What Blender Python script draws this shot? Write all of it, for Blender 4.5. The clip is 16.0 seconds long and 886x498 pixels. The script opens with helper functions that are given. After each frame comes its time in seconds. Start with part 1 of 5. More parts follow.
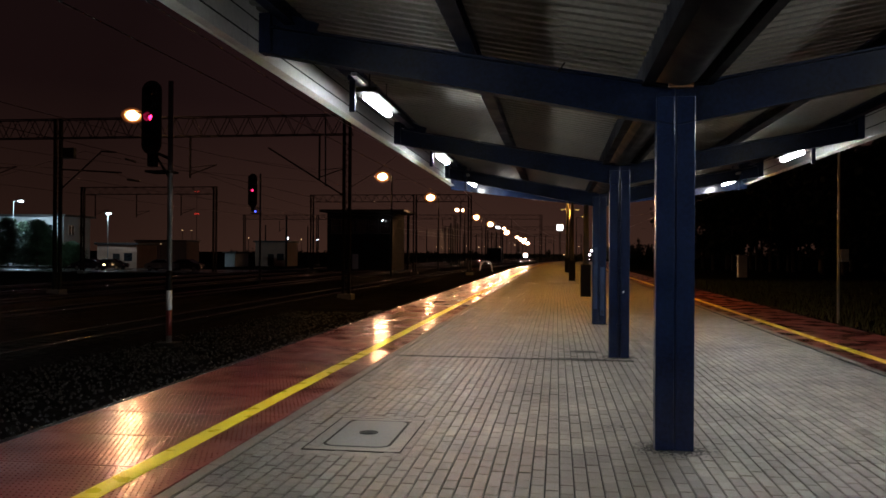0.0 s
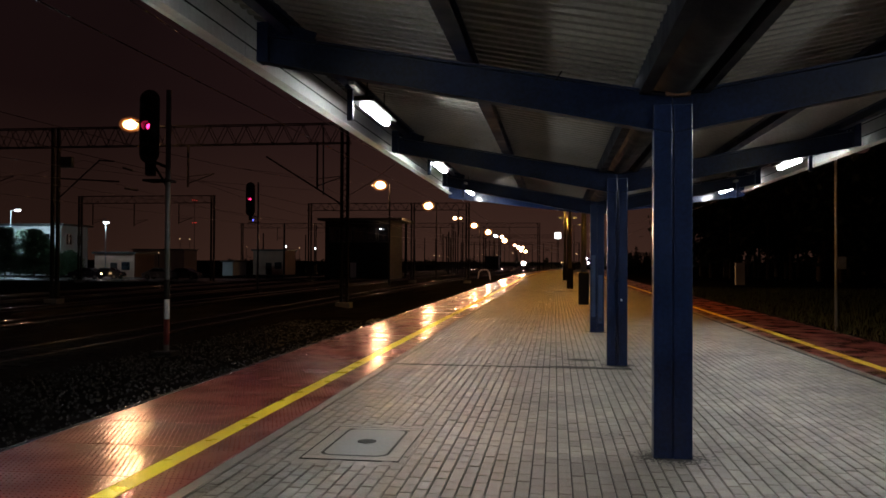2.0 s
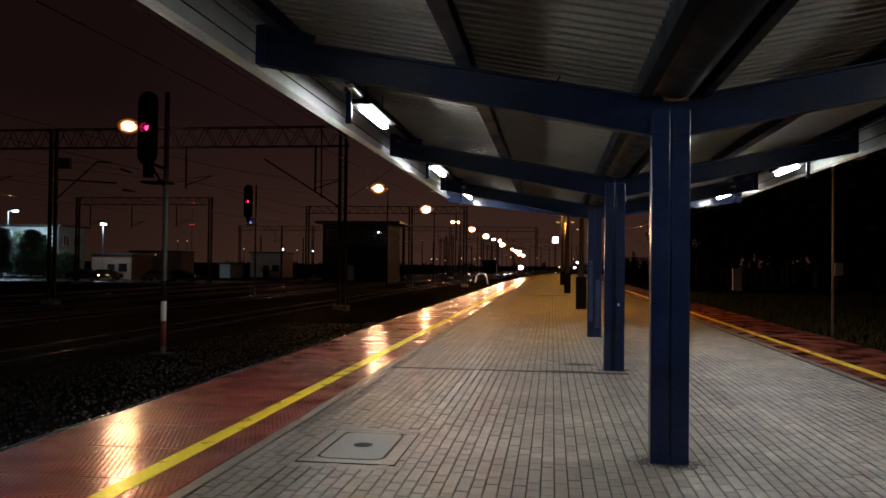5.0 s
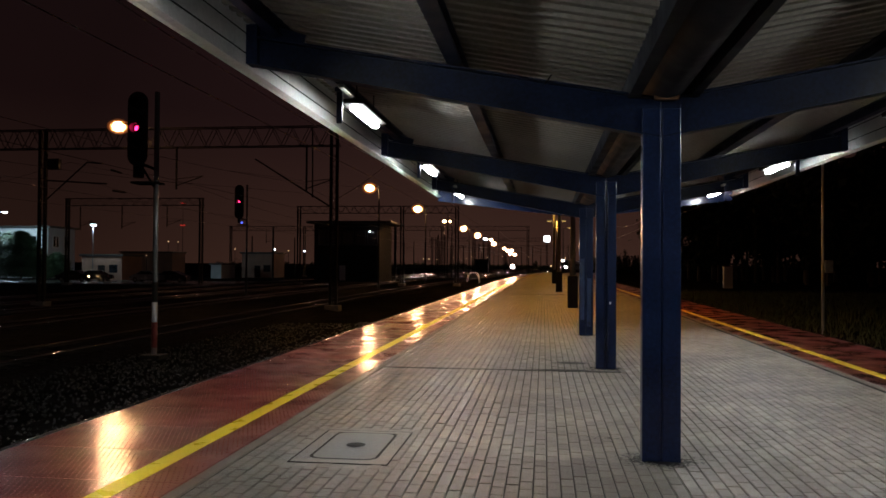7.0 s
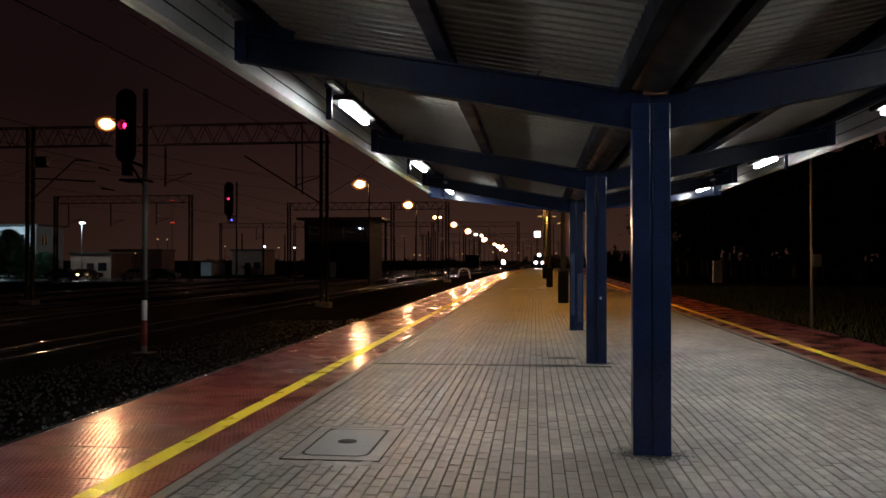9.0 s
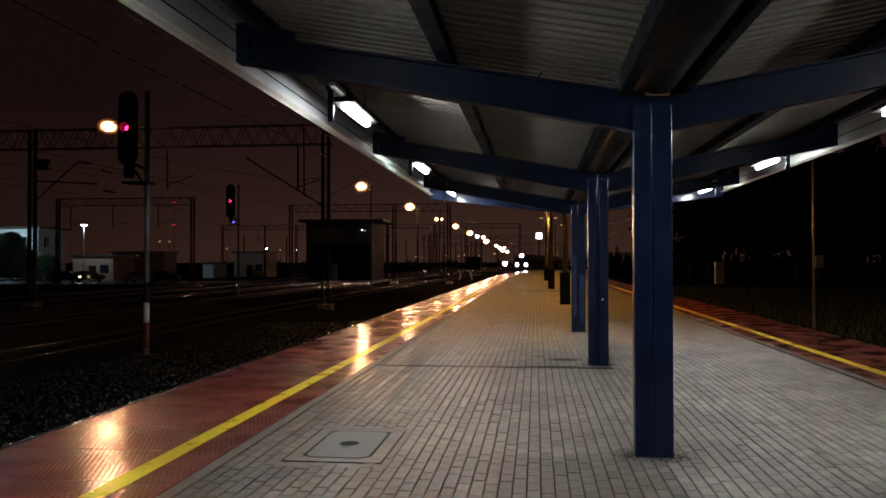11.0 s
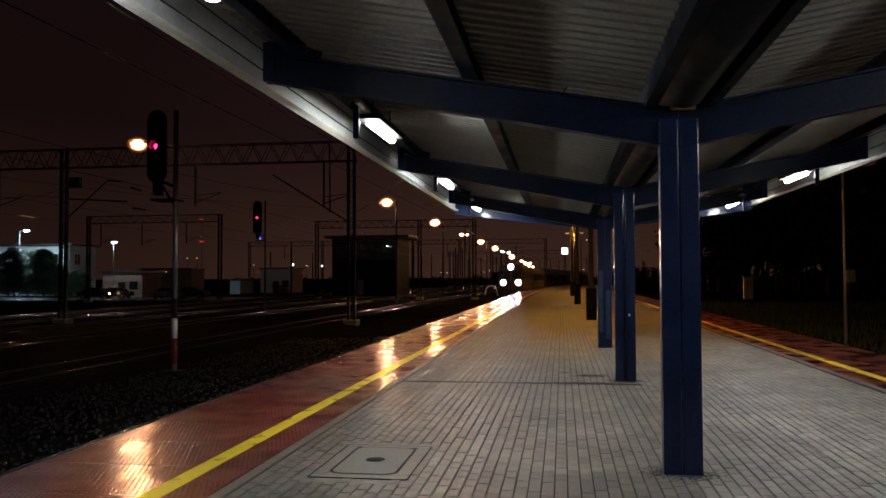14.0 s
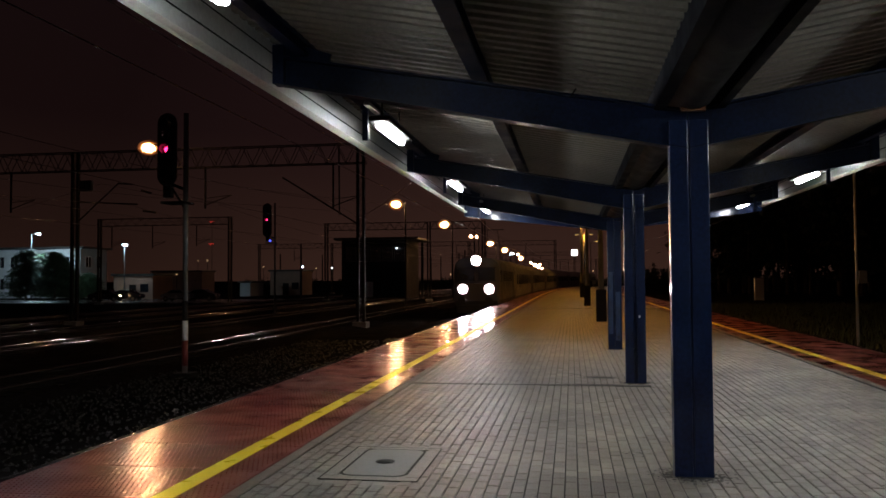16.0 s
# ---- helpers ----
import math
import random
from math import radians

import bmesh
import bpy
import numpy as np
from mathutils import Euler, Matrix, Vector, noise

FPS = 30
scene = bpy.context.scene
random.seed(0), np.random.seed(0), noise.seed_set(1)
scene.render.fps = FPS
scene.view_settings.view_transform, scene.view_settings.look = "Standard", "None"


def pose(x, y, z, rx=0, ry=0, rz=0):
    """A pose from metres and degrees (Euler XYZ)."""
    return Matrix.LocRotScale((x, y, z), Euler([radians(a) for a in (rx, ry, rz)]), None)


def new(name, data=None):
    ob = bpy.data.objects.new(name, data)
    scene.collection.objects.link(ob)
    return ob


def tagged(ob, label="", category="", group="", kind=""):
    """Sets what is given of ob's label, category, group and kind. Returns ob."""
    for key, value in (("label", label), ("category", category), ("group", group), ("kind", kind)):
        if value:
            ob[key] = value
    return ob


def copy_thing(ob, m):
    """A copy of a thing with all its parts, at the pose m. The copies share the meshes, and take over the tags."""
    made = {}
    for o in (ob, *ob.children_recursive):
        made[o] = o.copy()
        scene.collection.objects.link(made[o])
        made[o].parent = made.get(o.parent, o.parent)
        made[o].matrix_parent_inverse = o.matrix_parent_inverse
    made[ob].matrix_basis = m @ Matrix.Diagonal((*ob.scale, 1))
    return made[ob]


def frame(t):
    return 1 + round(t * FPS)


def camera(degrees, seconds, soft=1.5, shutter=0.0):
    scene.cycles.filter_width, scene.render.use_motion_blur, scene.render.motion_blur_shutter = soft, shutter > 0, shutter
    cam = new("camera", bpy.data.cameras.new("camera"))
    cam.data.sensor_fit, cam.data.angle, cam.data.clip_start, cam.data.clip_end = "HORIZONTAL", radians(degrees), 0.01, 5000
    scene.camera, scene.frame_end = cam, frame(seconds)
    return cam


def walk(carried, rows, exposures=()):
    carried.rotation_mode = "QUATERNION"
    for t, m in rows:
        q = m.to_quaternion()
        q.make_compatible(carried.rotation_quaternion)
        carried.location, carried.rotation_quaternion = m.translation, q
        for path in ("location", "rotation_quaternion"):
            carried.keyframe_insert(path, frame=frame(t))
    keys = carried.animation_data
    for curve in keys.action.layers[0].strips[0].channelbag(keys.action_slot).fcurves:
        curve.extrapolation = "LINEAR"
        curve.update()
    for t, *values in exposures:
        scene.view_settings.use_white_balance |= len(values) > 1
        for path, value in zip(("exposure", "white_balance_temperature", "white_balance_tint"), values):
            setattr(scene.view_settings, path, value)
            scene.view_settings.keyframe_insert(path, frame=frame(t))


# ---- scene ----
# ---- camera: held in the hand at one spot; turn to the left, tilt up, lean (degrees) ----
cam = camera(57.03, 16.0, soft=1.6)
EYE = (0.0, 0.0, 1.607)
TURNS = (
    (0, 7.944, 0.246, 0.415), (0.5, 7.841, 0.412, 0.347), (1, 7.782, 0.573, 0.309), (1.5, 7.792, 0.662, 0.252),
    (2, 7.801, 0.828, 0.292), (2.5, 7.746, 0.970, 0.356), (3, 7.948, 0.987, 0.293), (3.5, 8.337, 1.085, 0.635),
    (4, 8.043, 1.152, 0.667), (6.5, 7.288, 0.973, 0.491), (7, 7.053, 1.049, 0.378), (7.5, 6.870, 1.006, 0.352),
    (8, 6.476, 0.947, 0.231), (8.5, 6.347, 0.784, 0.097), (9, 6.387, 0.770, 0.030), (11.5, 6.605, 1.012, -0.129),
    (12, 7.036, 1.345, -0.184), (12.5, 7.595, 1.653, -0.266), (13, 7.957, 1.728, -0.285), (13.5, 8.194, 1.807, -0.273),
    (14, 8.285, 1.995, -0.228), (14.5, 8.347, 2.025, -0.266), (15, 8.593, 1.976, -0.225), (15.5, 8.785, 2.040, -0.290),
    (16, 8.942, 2.129, -0.350),
)


def aim(turn, tilt, lean):
    """Pose of the camera that faces +y, turned left by turn, tilted up, leaning left by lean."""
    return (Matrix.Translation(EYE) @ pose(0, 0, 0, 0, 0, turn) @ pose(0, 0, 0, 90 + tilt, 0, 0)
            @ pose(0, 0, 0, 0, 0, lean))


walk(cam, [(t, aim(a, b, c)) for t, a, b, c in TURNS],
     exposures=((0, 0.1), (9, 0.06), (12.5, -0.02), (14.5, -0.06), (16, -0.14)))

# ---- night sky: a dim brown glow of town light over the horizon ----
world = bpy.data.worlds.new("night_sky")
scene.world = world
world.use_nodes = True
wn, wl = world.node_tree.nodes, world.node_tree.links
wn.clear()
w_out = wn.new("ShaderNodeOutputWorld")
w_bg = wn.new("ShaderNodeBackground")
w_co = wn.new("ShaderNodeTexCoord")
w_sep = wn.new("ShaderNodeSeparateXYZ")
w_noise = wn.new("ShaderNodeTexNoise")
w_add = wn.new("ShaderNodeMath")
w_ramp = wn.new("ShaderNodeValToRGB")
w_noise.inputs["Scale"].default_value = 3.0
w_add.operation = "MULTIPLY_ADD"
w_add.inputs[1].default_value = 0.06
w_ramp.color_ramp.elements[0].position, w_ramp.color_ramp.elements[0].color = 0.0, (0.028, 0.0128, 0.0088, 1)
w_ramp.color_ramp.elements[1].position, w_ramp.color_ramp.elements[1].color = 0.75, (0.0066, 0.0042, 0.0052, 1)
w_mid = w_ramp.color_ramp.elements.new(0.22)
w_mid.color = (0.0105, 0.0046, 0.0046, 1)
wl.new(w_co.outputs["Generated"], w_sep.inputs[0])
wl.new(w_co.outputs["Generated"], w_noise.inputs["Vector"])
wl.new(w_noise.outputs["Fac"], w_add.inputs[0])
wl.new(w_sep.outputs["Z"], w_add.inputs[2])
wl.new(w_add.outputs[0], w_ramp.inputs[0])
wl.new(w_ramp.outputs[0], w_bg.inputs["Color"])
w_dir = wn.new("ShaderNodeVectorMath")
w_dir.operation = "DOT_PRODUCT"
w_dir.inputs[1].default_value = (-0.03, 0.9995, 0.0)
w_town = wn.new("ShaderNodeMapRange")
w_town.inputs["From Min"].default_value, w_town.inputs["From Max"].default_value = 0.86, 1.0
w_town.inputs["To Min"].default_value, w_town.inputs["To Max"].default_value = 0.75, 1.5
wl.new(w_co.outputs["Generated"], w_dir.inputs[0])
wl.new(w_dir.outputs["Value"], w_town.inputs["Value"])
wl.new(w_town.outputs[0], w_bg.inputs["Strength"])
wl.new(w_bg.outputs[0], w_out.inputs["Surface"])

# brightness of the lamps
TUBE_POWER = 5.0
TUBE_GLOW = 172.0
SODIUM_POWER = 560.0
SODIUM_GLOW = 600.0
HEADLIGHT_GLOW = 110.0


# ---- materials ----
def material(name, col, rough=0.6, metal=0.0, var=0.25, scale=3.0, fine=60.0, bump=0.15, rough_var=0.1,
             tint=None, spec=0.5, island=0.0, per_object=0.0, coat=0.0):
    m = bpy.data.materials.new(name)
    m.use_nodes = True
    n, l = m.node_tree.nodes, m.node_tree.links
    b = n["Principled BSDF"]
    co = n.new("ShaderNodeTexCoord")
    big, small = n.new("ShaderNodeTexNoise"), n.new("ShaderNodeTexNoise")
    big.inputs["Scale"].default_value, small.inputs["Scale"].default_value = scale, fine
    big.inputs["Detail"].default_value, small.inputs["Detail"].default_value = 5, 3
    for t in (big, small):
        l.new(co.outputs["Object"], t.inputs["Vector"])
    add = n.new("ShaderNodeMath")
    add.operation = "MULTIPLY_ADD"
    add.inputs[1].default_value = 0.6
    l.new(big.outputs["Fac"], add.inputs[0])
    half = n.new("ShaderNodeMath")
    half.operation = "MULTIPLY"
    half.inputs[1].default_value = 0.4
    l.new(small.outputs["Fac"], half.inputs[0])
    l.new(half.outputs[0], add.inputs[2])
    ramp = n.new("ShaderNodeValToRGB")
    lo = [max(0.0, c * (1 - var)) for c in col]
    hi = [min(1.0, c * (1 + var)) for c in (tint or col)]
    e = ramp.color_ramp.elements
    e[0].position, e[0].color = 0.32, (*lo, 1)
    e[1].position, e[1].color = 0.68, (*hi, 1)
    l.new(add.outputs[0], ramp.inputs[0])
    out = ramp.outputs[0]
    for kind, amount in (("island", island), ("object", per_object)):
        if amount:
            if kind == "island":
                g = n.new("ShaderNodeNewGeometry")
                rnd = g.outputs["Random Per Island"]
            else:
                g = n.new("ShaderNodeObjectInfo")
                rnd = g.outputs["Random"]
            mr = n.new("ShaderNodeMapRange")
            mr.inputs["To Min"].default_value, mr.inputs["To Max"].default_value = 1 - amount, 1 + amount
            l.new(rnd, mr.inputs["Value"])
            mul = n.new("ShaderNodeVectorMath")
            mul.operation = "SCALE"
            l.new(out, mul.inputs[0])
            l.new(mr.outputs[0], mul.inputs["Scale"])
            out = mul.outputs[0]
    l.new(out, b.inputs["Base Color"])
    rr = n.new("ShaderNodeMapRange")
    rr.inputs["To Min"].default_value = max(0.02, rough - rough_var)
    rr.inputs["To Max"].default_value = min(1.0, rough + rough_var)
    rr.inputs["From Min"].default_value, rr.inputs["From Max"].default_value = 0.35, 0.65
    l.new(big.outputs["Fac"], rr.inputs["Value"])
    l.new(rr.outputs[0], b.inputs["Roughness"])
    b.inputs["Metallic"].default_value = metal
    b.inputs["Specular IOR Level"].default_value = spec
    if coat:
        b.inputs["Coat Weight"].default_value, b.inputs["Coat Roughness"].default_value = coat, 0.13
    if bump:
        bp = n.new("ShaderNodeBump")
        bp.inputs["Strength"].default_value, bp.inputs["Distance"].default_value = bump, 0.01
        l.new(small.outputs["Fac"], bp.inputs["Height"])
        l.new(bp.outputs[0], b.inputs["Normal"])
    return m


def glow(name, col, strength):
    m = bpy.data.materials.new(name)
    m.use_nodes = True
    b = m.node_tree.nodes["Principled BSDF"]
    b.inputs["Base Color"].default_value = (0.8, 0.8, 0.8, 1)
    b.inputs["Emission Color"].default_value = (*col, 1)
    b.inputs["Emission Strength"].default_value = strength
    return m


def dotted_red():
    """Wet red concrete slabs with a grid of small raised studs and drying patches."""
    m = material("wet_red_slab", (0.16, 0.026, 0.019), 0.36, coat=0.7, var=0.3, scale=0.7, fine=45, bump=0.0, rough_var=0.06,
                 island=0.14, per_object=0.14)
    n, l = m.node_tree.nodes, m.node_tree.links
    b = n["Principled BSDF"]
    g = n.new("ShaderNodeNewGeometry")
    rough = n.new("ShaderNodeTexNoise")
    rough.inputs["Scale"].default_value = 14.0
    rough.inputs["Detail"].default_value = 6
    l.new(g.outputs["Position"], rough.inputs["Vector"])
    bp = n.new("ShaderNodeBump")
    bp.inputs["Strength"].default_value, bp.inputs["Distance"].default_value = 0.7, 0.006
    b.inputs["Coat Roughness"].default_value = 0.1
    l.new(rough.outputs["Fac"], bp.inputs["Height"])
    l.new(bp.outputs[0], b.inputs["Normal"])
    l.new(bp.outputs[0], b.inputs["Coat Normal"])
    film = n.new("ShaderNodeTexNoise")
    film.inputs["Scale"].default_value, film.inputs["Detail"].default_value = 1.7, 8
    l.new(g.outputs["Position"], film.inputs["Vector"])
    wet = n.new("ShaderNodeMapRange")
    wet.inputs["From Min"].default_value, wet.inputs["From Max"].default_value = 0.38, 0.58
    wet.inputs["To Min"].default_value, wet.inputs["To Max"].default_value = 0.12, 1.0
    l.new(film.outputs["Fac"], wet.inputs["Value"])
    l.new(wet.outputs[0], b.inputs["Coat Weight"])
    return m


def paver_mat():
    """Grey concrete pavers, dry under the roof and damp towards the open edges and the far end."""
    m = material("grey_paver", (0.234, 0.200, 0.166), 0.62, var=0.42, scale=0.9, fine=70, bump=0.9, rough_var=0.12,
                 island=0.2, per_object=0.2)
    n, l = m.node_tree.nodes, m.node_tree.links
    b = n["Principled BSDF"]
    g = n.new("ShaderNodeNewGeometry")
    sep = n.new("ShaderNodeSeparateXYZ")
    l.new(g.outputs["Position"], sep.inputs[0])
    off = n.new("ShaderNodeMath")
    off.operation = "SUBTRACT"
    off.inputs[1].default_value = 0.96
    l.new(sep.outputs["X"], off.inputs[0])
    ab = n.new("ShaderNodeMath")
    ab.operation = "MULTIPLY"
    ab.inputs[1].default_value = -1.0
    l.new(off.outputs[0], ab.inputs[0])
    side = n.new("ShaderNodeMapRange")
    side.inputs["From Min"].default_value, side.inputs["From Max"].default_value = 0.8, 2.7
    l.new(ab.outputs[0], side.inputs["Value"])
    far = n.new("ShaderNodeMapRange")
    far.inputs["From Min"].default_value, far.inputs["From Max"].default_value = 17.0, 23.0
    l.new(sep.outputs["Y"], far.inputs["Value"])
    wet = n.new("ShaderNodeMath")
    wet.operation = "MAXIMUM"
    l.new(side.outputs[0], wet.inputs[0])
    l.new(far.outputs[0], wet.inputs[1])
    ns = n.new("ShaderNodeTexNoise")
    ns.inputs["Scale"].default_value = 2.6
    ns.inputs["Detail"].default_value = 6
    l.new(g.outputs["Position"], ns.inputs["Vector"])
    spread = n.new("ShaderNodeMapRange")
    spread.inputs["From Min"].default_value, spread.inputs["From Max"].default_value = 0.3, 0.56
    l.new(ns.outputs["Fac"], spread.inputs["Value"])
    damp = n.new("ShaderNodeMath")
    damp.operation = "MULTIPLY"
    l.new(wet.outputs[0], damp.inputs[0])
    l.new(spread.outputs[0], damp.inputs[1])
    dark = n.new("ShaderNodeMapRange")
    dark.inputs["To Min"].default_value, dark.inputs["To Max"].default_value = 1.0, 0.36
    l.new(damp.outputs[0], dark.inputs["Value"])
    shade = n.new("ShaderNodeVectorMath")
    shade.operation = "SCALE"
    l.new(b.inputs["Base Color"].links[0].from_socket, shade.inputs[0])
    l.new(dark.outputs[0], shade.inputs["Scale"])
    l.new(shade.outputs[0], b.inputs["Base Color"])
    rmix = n.new("ShaderNodeMapRange")
    rmix.inputs["To Min"].default_value, rmix.inputs["To Max"].default_value = 0.46, 0.30
    l.new(damp.outputs[0], rmix.inputs["Value"])
    l.new(rmix.outputs[0], b.inputs["Roughness"])
    return m


M_PAVER = paver_mat()
M_RED = dotted_red()
M_STUD = material("wet_red_stud", (0.15, 0.028, 0.02), 0.22, var=0.2, scale=1.0, bump=0.0)
M_DIRT = material("dark_dirt", (0.035, 0.031, 0.026), 0.8, var=0.5, scale=9, fine=60, bump=0.4)
M_JOINT = material("dark_joint", (0.013, 0.012, 0.01), 0.9, var=0.4, scale=4)
M_KERB = material("damp_concrete_kerb", (0.15, 0.13, 0.105), 0.5, var=0.35, scale=2.2, fine=50, bump=0.3, island=0.1)
M_WALL = material("dirty_concrete", (0.12, 0.11, 0.095), 0.8, var=0.5, scale=1.4, bump=0.4)
M_YELLOW = material("yellow_line_paint", (0.86, 0.68, 0.03), 0.34, var=0.1, scale=3.5, fine=30, bump=0.25)
M_BLUE = material("dark_blue_paint", (0.0042, 0.0118, 0.042), 0.42, spec=0.2, coat=0.45, var=0.7, scale=2.0, fine=30, bump=0.06)
# M_BLUE with shade put into its colour, for the roof's beams and purlins
M_BEAM = material("shaded_dark_blue_paint", (0.003, 0.0078, 0.026), 0.5, spec=0.16, var=0.7, scale=2.0, fine=30, bump=0.06)
M_PALEBLUE = material("faded_blue_paint", (0.012, 0.032, 0.085), 0.45, var=0.6, scale=5, fine=30, bump=0.06)
M_RUST = material("rusty_steel", (0.16, 0.075, 0.035), 0.75, metal=0.2, var=0.6, scale=5, fine=60, bump=0.3)
M_SHEET = material("grey_corrugated_sheet", (0.155, 0.142, 0.118), 0.72, metal=0.0, var=0.3, scale=1.1, fine=30, bump=0.05)
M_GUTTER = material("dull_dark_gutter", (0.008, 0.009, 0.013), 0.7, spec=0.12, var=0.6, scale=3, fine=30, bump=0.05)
M_FASCIA = material("pale_sheet_fascia", (0.42, 0.42, 0.41), 0.4, metal=0.15, var=0.2, scale=1.0, fine=25, bump=0.04)
M_STEEL = material("galvanised_steel", (0.22, 0.21, 0.2), 0.45, metal=0.6, var=0.3, scale=4, bump=0.1)
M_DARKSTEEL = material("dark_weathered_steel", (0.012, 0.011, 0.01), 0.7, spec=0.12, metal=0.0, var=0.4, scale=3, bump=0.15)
M_LID = material("worn_cover_plate", (0.2, 0.195, 0.18), 0.62, metal=0.0, var=0.25, scale=2.5, fine=40, bump=0.1)
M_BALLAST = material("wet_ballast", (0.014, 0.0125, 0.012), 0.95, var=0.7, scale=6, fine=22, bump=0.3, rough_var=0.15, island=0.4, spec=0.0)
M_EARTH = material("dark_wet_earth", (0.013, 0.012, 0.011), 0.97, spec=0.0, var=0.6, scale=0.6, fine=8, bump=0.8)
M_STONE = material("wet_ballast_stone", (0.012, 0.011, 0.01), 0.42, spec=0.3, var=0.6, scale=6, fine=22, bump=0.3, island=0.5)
M_EDGE = material("wet_black_edging", (0.02, 0.02, 0.02), 0.14, var=0.3, scale=5, fine=40, bump=0.15, rough_var=0.08)
M_RAIL = material("polished_rail_head", (0.75, 0.72, 0.69), 0.1, metal=1.0, var=0.08, scale=2, bump=0.0, rough_var=0.015)
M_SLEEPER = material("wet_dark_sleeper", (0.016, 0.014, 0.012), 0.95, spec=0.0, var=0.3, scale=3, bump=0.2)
M_BLACK = material("matt_black_paint", (0.014, 0.014, 0.015), 0.5, var=0.3, scale=3, bump=0.05)
M_WHITE = material("white_paint", (0.72, 0.71, 0.68), 0.5, var=0.15, scale=3, bump=0.05)
M_REDPAINT = material("red_pole_paint", (0.14, 0.018, 0.015), 0.5, var=0.3, scale=3, bump=0.05)
M_PLASTER = material("pale_plaster", (0.62, 0.63, 0.62), 0.8, var=0.15, scale=0.8, bump=0.15)
M_BEIGE = material("beige_render", (0.46, 0.28, 0.2), 0.8, var=0.2, scale=0.8, bump=0.15)
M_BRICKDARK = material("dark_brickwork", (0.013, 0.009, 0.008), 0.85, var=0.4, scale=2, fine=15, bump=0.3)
M_ROOF = material("dark_roofing", (0.04, 0.037, 0.035), 0.6, var=0.3, scale=2, bump=0.2)
M_GLASS = material("dark_window_glass", (0.02, 0.024, 0.03), 0.06, var=0.2, scale=1, bump=0.0, rough_var=0.02, spec=0.8)
M_LEAF = material("dark_green_needles", (0.045, 0.085, 0.035), 0.6, var=0.4, scale=2, bump=0.0, island=0.4)
M_LEAFDARK = material("dark_foliage", (0.03, 0.034, 0.022), 0.9, var=0.4, scale=2, bump=0.0, island=0.4, spec=0.1)
M_BARK = material("rough_bark", (0.09, 0.065, 0.045), 0.9, var=0.4, scale=6, bump=0.6)
M_GRASS = material("dark_grass", (0.035, 0.05, 0.016), 0.7, var=0.5, scale=1, bump=0.0, island=0.4)
M_LOCO = material("blue_grey_loco_paint", (0.045, 0.046, 0.055), 0.4, var=0.2, scale=1.2, bump=0.03)
M_LOCOTOP = material("pale_loco_paint", (0.06, 0.058, 0.06), 0.4, var=0.2, scale=1.2, bump=0.03)
M_COACH = material("grey_green_coach_paint", (0.07, 0.074, 0.078), 0.35, var=0.25, scale=0.9, bump=0.03)
M_CARPAINT = material("wet_dark_car_paint", (0.03, 0.032, 0.04), 0.18, var=0.2, scale=2, bump=0.0, coat=0.6)
M_CARLIGHT = material("wet_silver_car_paint", (0.35, 0.36, 0.38), 0.22, metal=0.3, var=0.15, scale=2, bump=0.0, coat=0.6)
M_RUBBER = material("black_rubber", (0.015, 0.015, 0.015), 0.8, var=0.2, scale=5, bump=0.1)
M_WIRE = material("copper_wire", (0.12, 0.1, 0.08), 0.35, metal=0.8, var=0.2, scale=2, bump=0.0)
M_TUBE = glow("cold_white_tube", (0.93, 0.98, 1.0), TUBE_GLOW)
M_SODIUM = glow("sodium_glow", (1.0, 0.5, 0.22), SODIUM_GLOW)
M_SODIUMFAR = glow("far_sodium_glow", (1.0, 0.5, 0.2), 170.0)
# the next two paint the orange glare round the sodium lamps
M_SODIUMHALO = glow("sodium_halo_glow", (1.0, 0.24, 0.05), 0.11)
M_SODIUMGLARE = glow("sodium_inner_glare", (1.0, 0.36, 0.09), 1.5)
M_FARRED = glow("red_warning_glow", (1.0, 0.03, 0.02), 1.6)
M_ASPHALT = material("wet_asphalt", (0.04, 0.038, 0.036), 0.25, var=0.3, scale=0.5, fine=20, bump=0.4)
# painted glare round the lower headlights
M_HEADHALO = glow("headlight_halo_glow", (0.8, 0.5, 0.62), 0.7)
M_DIMSODIUM = glow("dim_sodium_glow", (1.0, 0.62, 0.16), 1.6)
M_COLDLAMP = glow("cold_lamp_glow", (0.6, 0.82, 1.0), 90.0)
M_WARMDOT = glow("warm_window_glow", (1.0, 0.6, 0.28), 1.3)
M_CARLAMP = glow("car_lamp_glow", (1.0, 0.62, 0.3), 14.0)
M_SIGNRED = glow("red_signal_lens", (1.0, 0.02, 0.12), 7.0)
M_SIGNBLUE = glow("blue_signal_lens", (0.05, 0.08, 1.0), 4.0)
M_HEAD = glow("headlight_glow", (1.0, 0.86, 0.9), HEADLIGHT_GLOW)
M_SIGNBOX = glow("lit_sign_face", (0.95, 0.97, 1.0), 5.0)
M_RUNWAY = glow("amber_lamp_glow", (1.0, 0.6, 0.28), 2.5)
M_COLDDOT = glow("small_cold_lamp_glow", (0.8, 0.9, 1.0), 8.0)
M_FARHEAD = glow("far_headlight_glow", (1.0, 0.72, 0.62), 60.0)


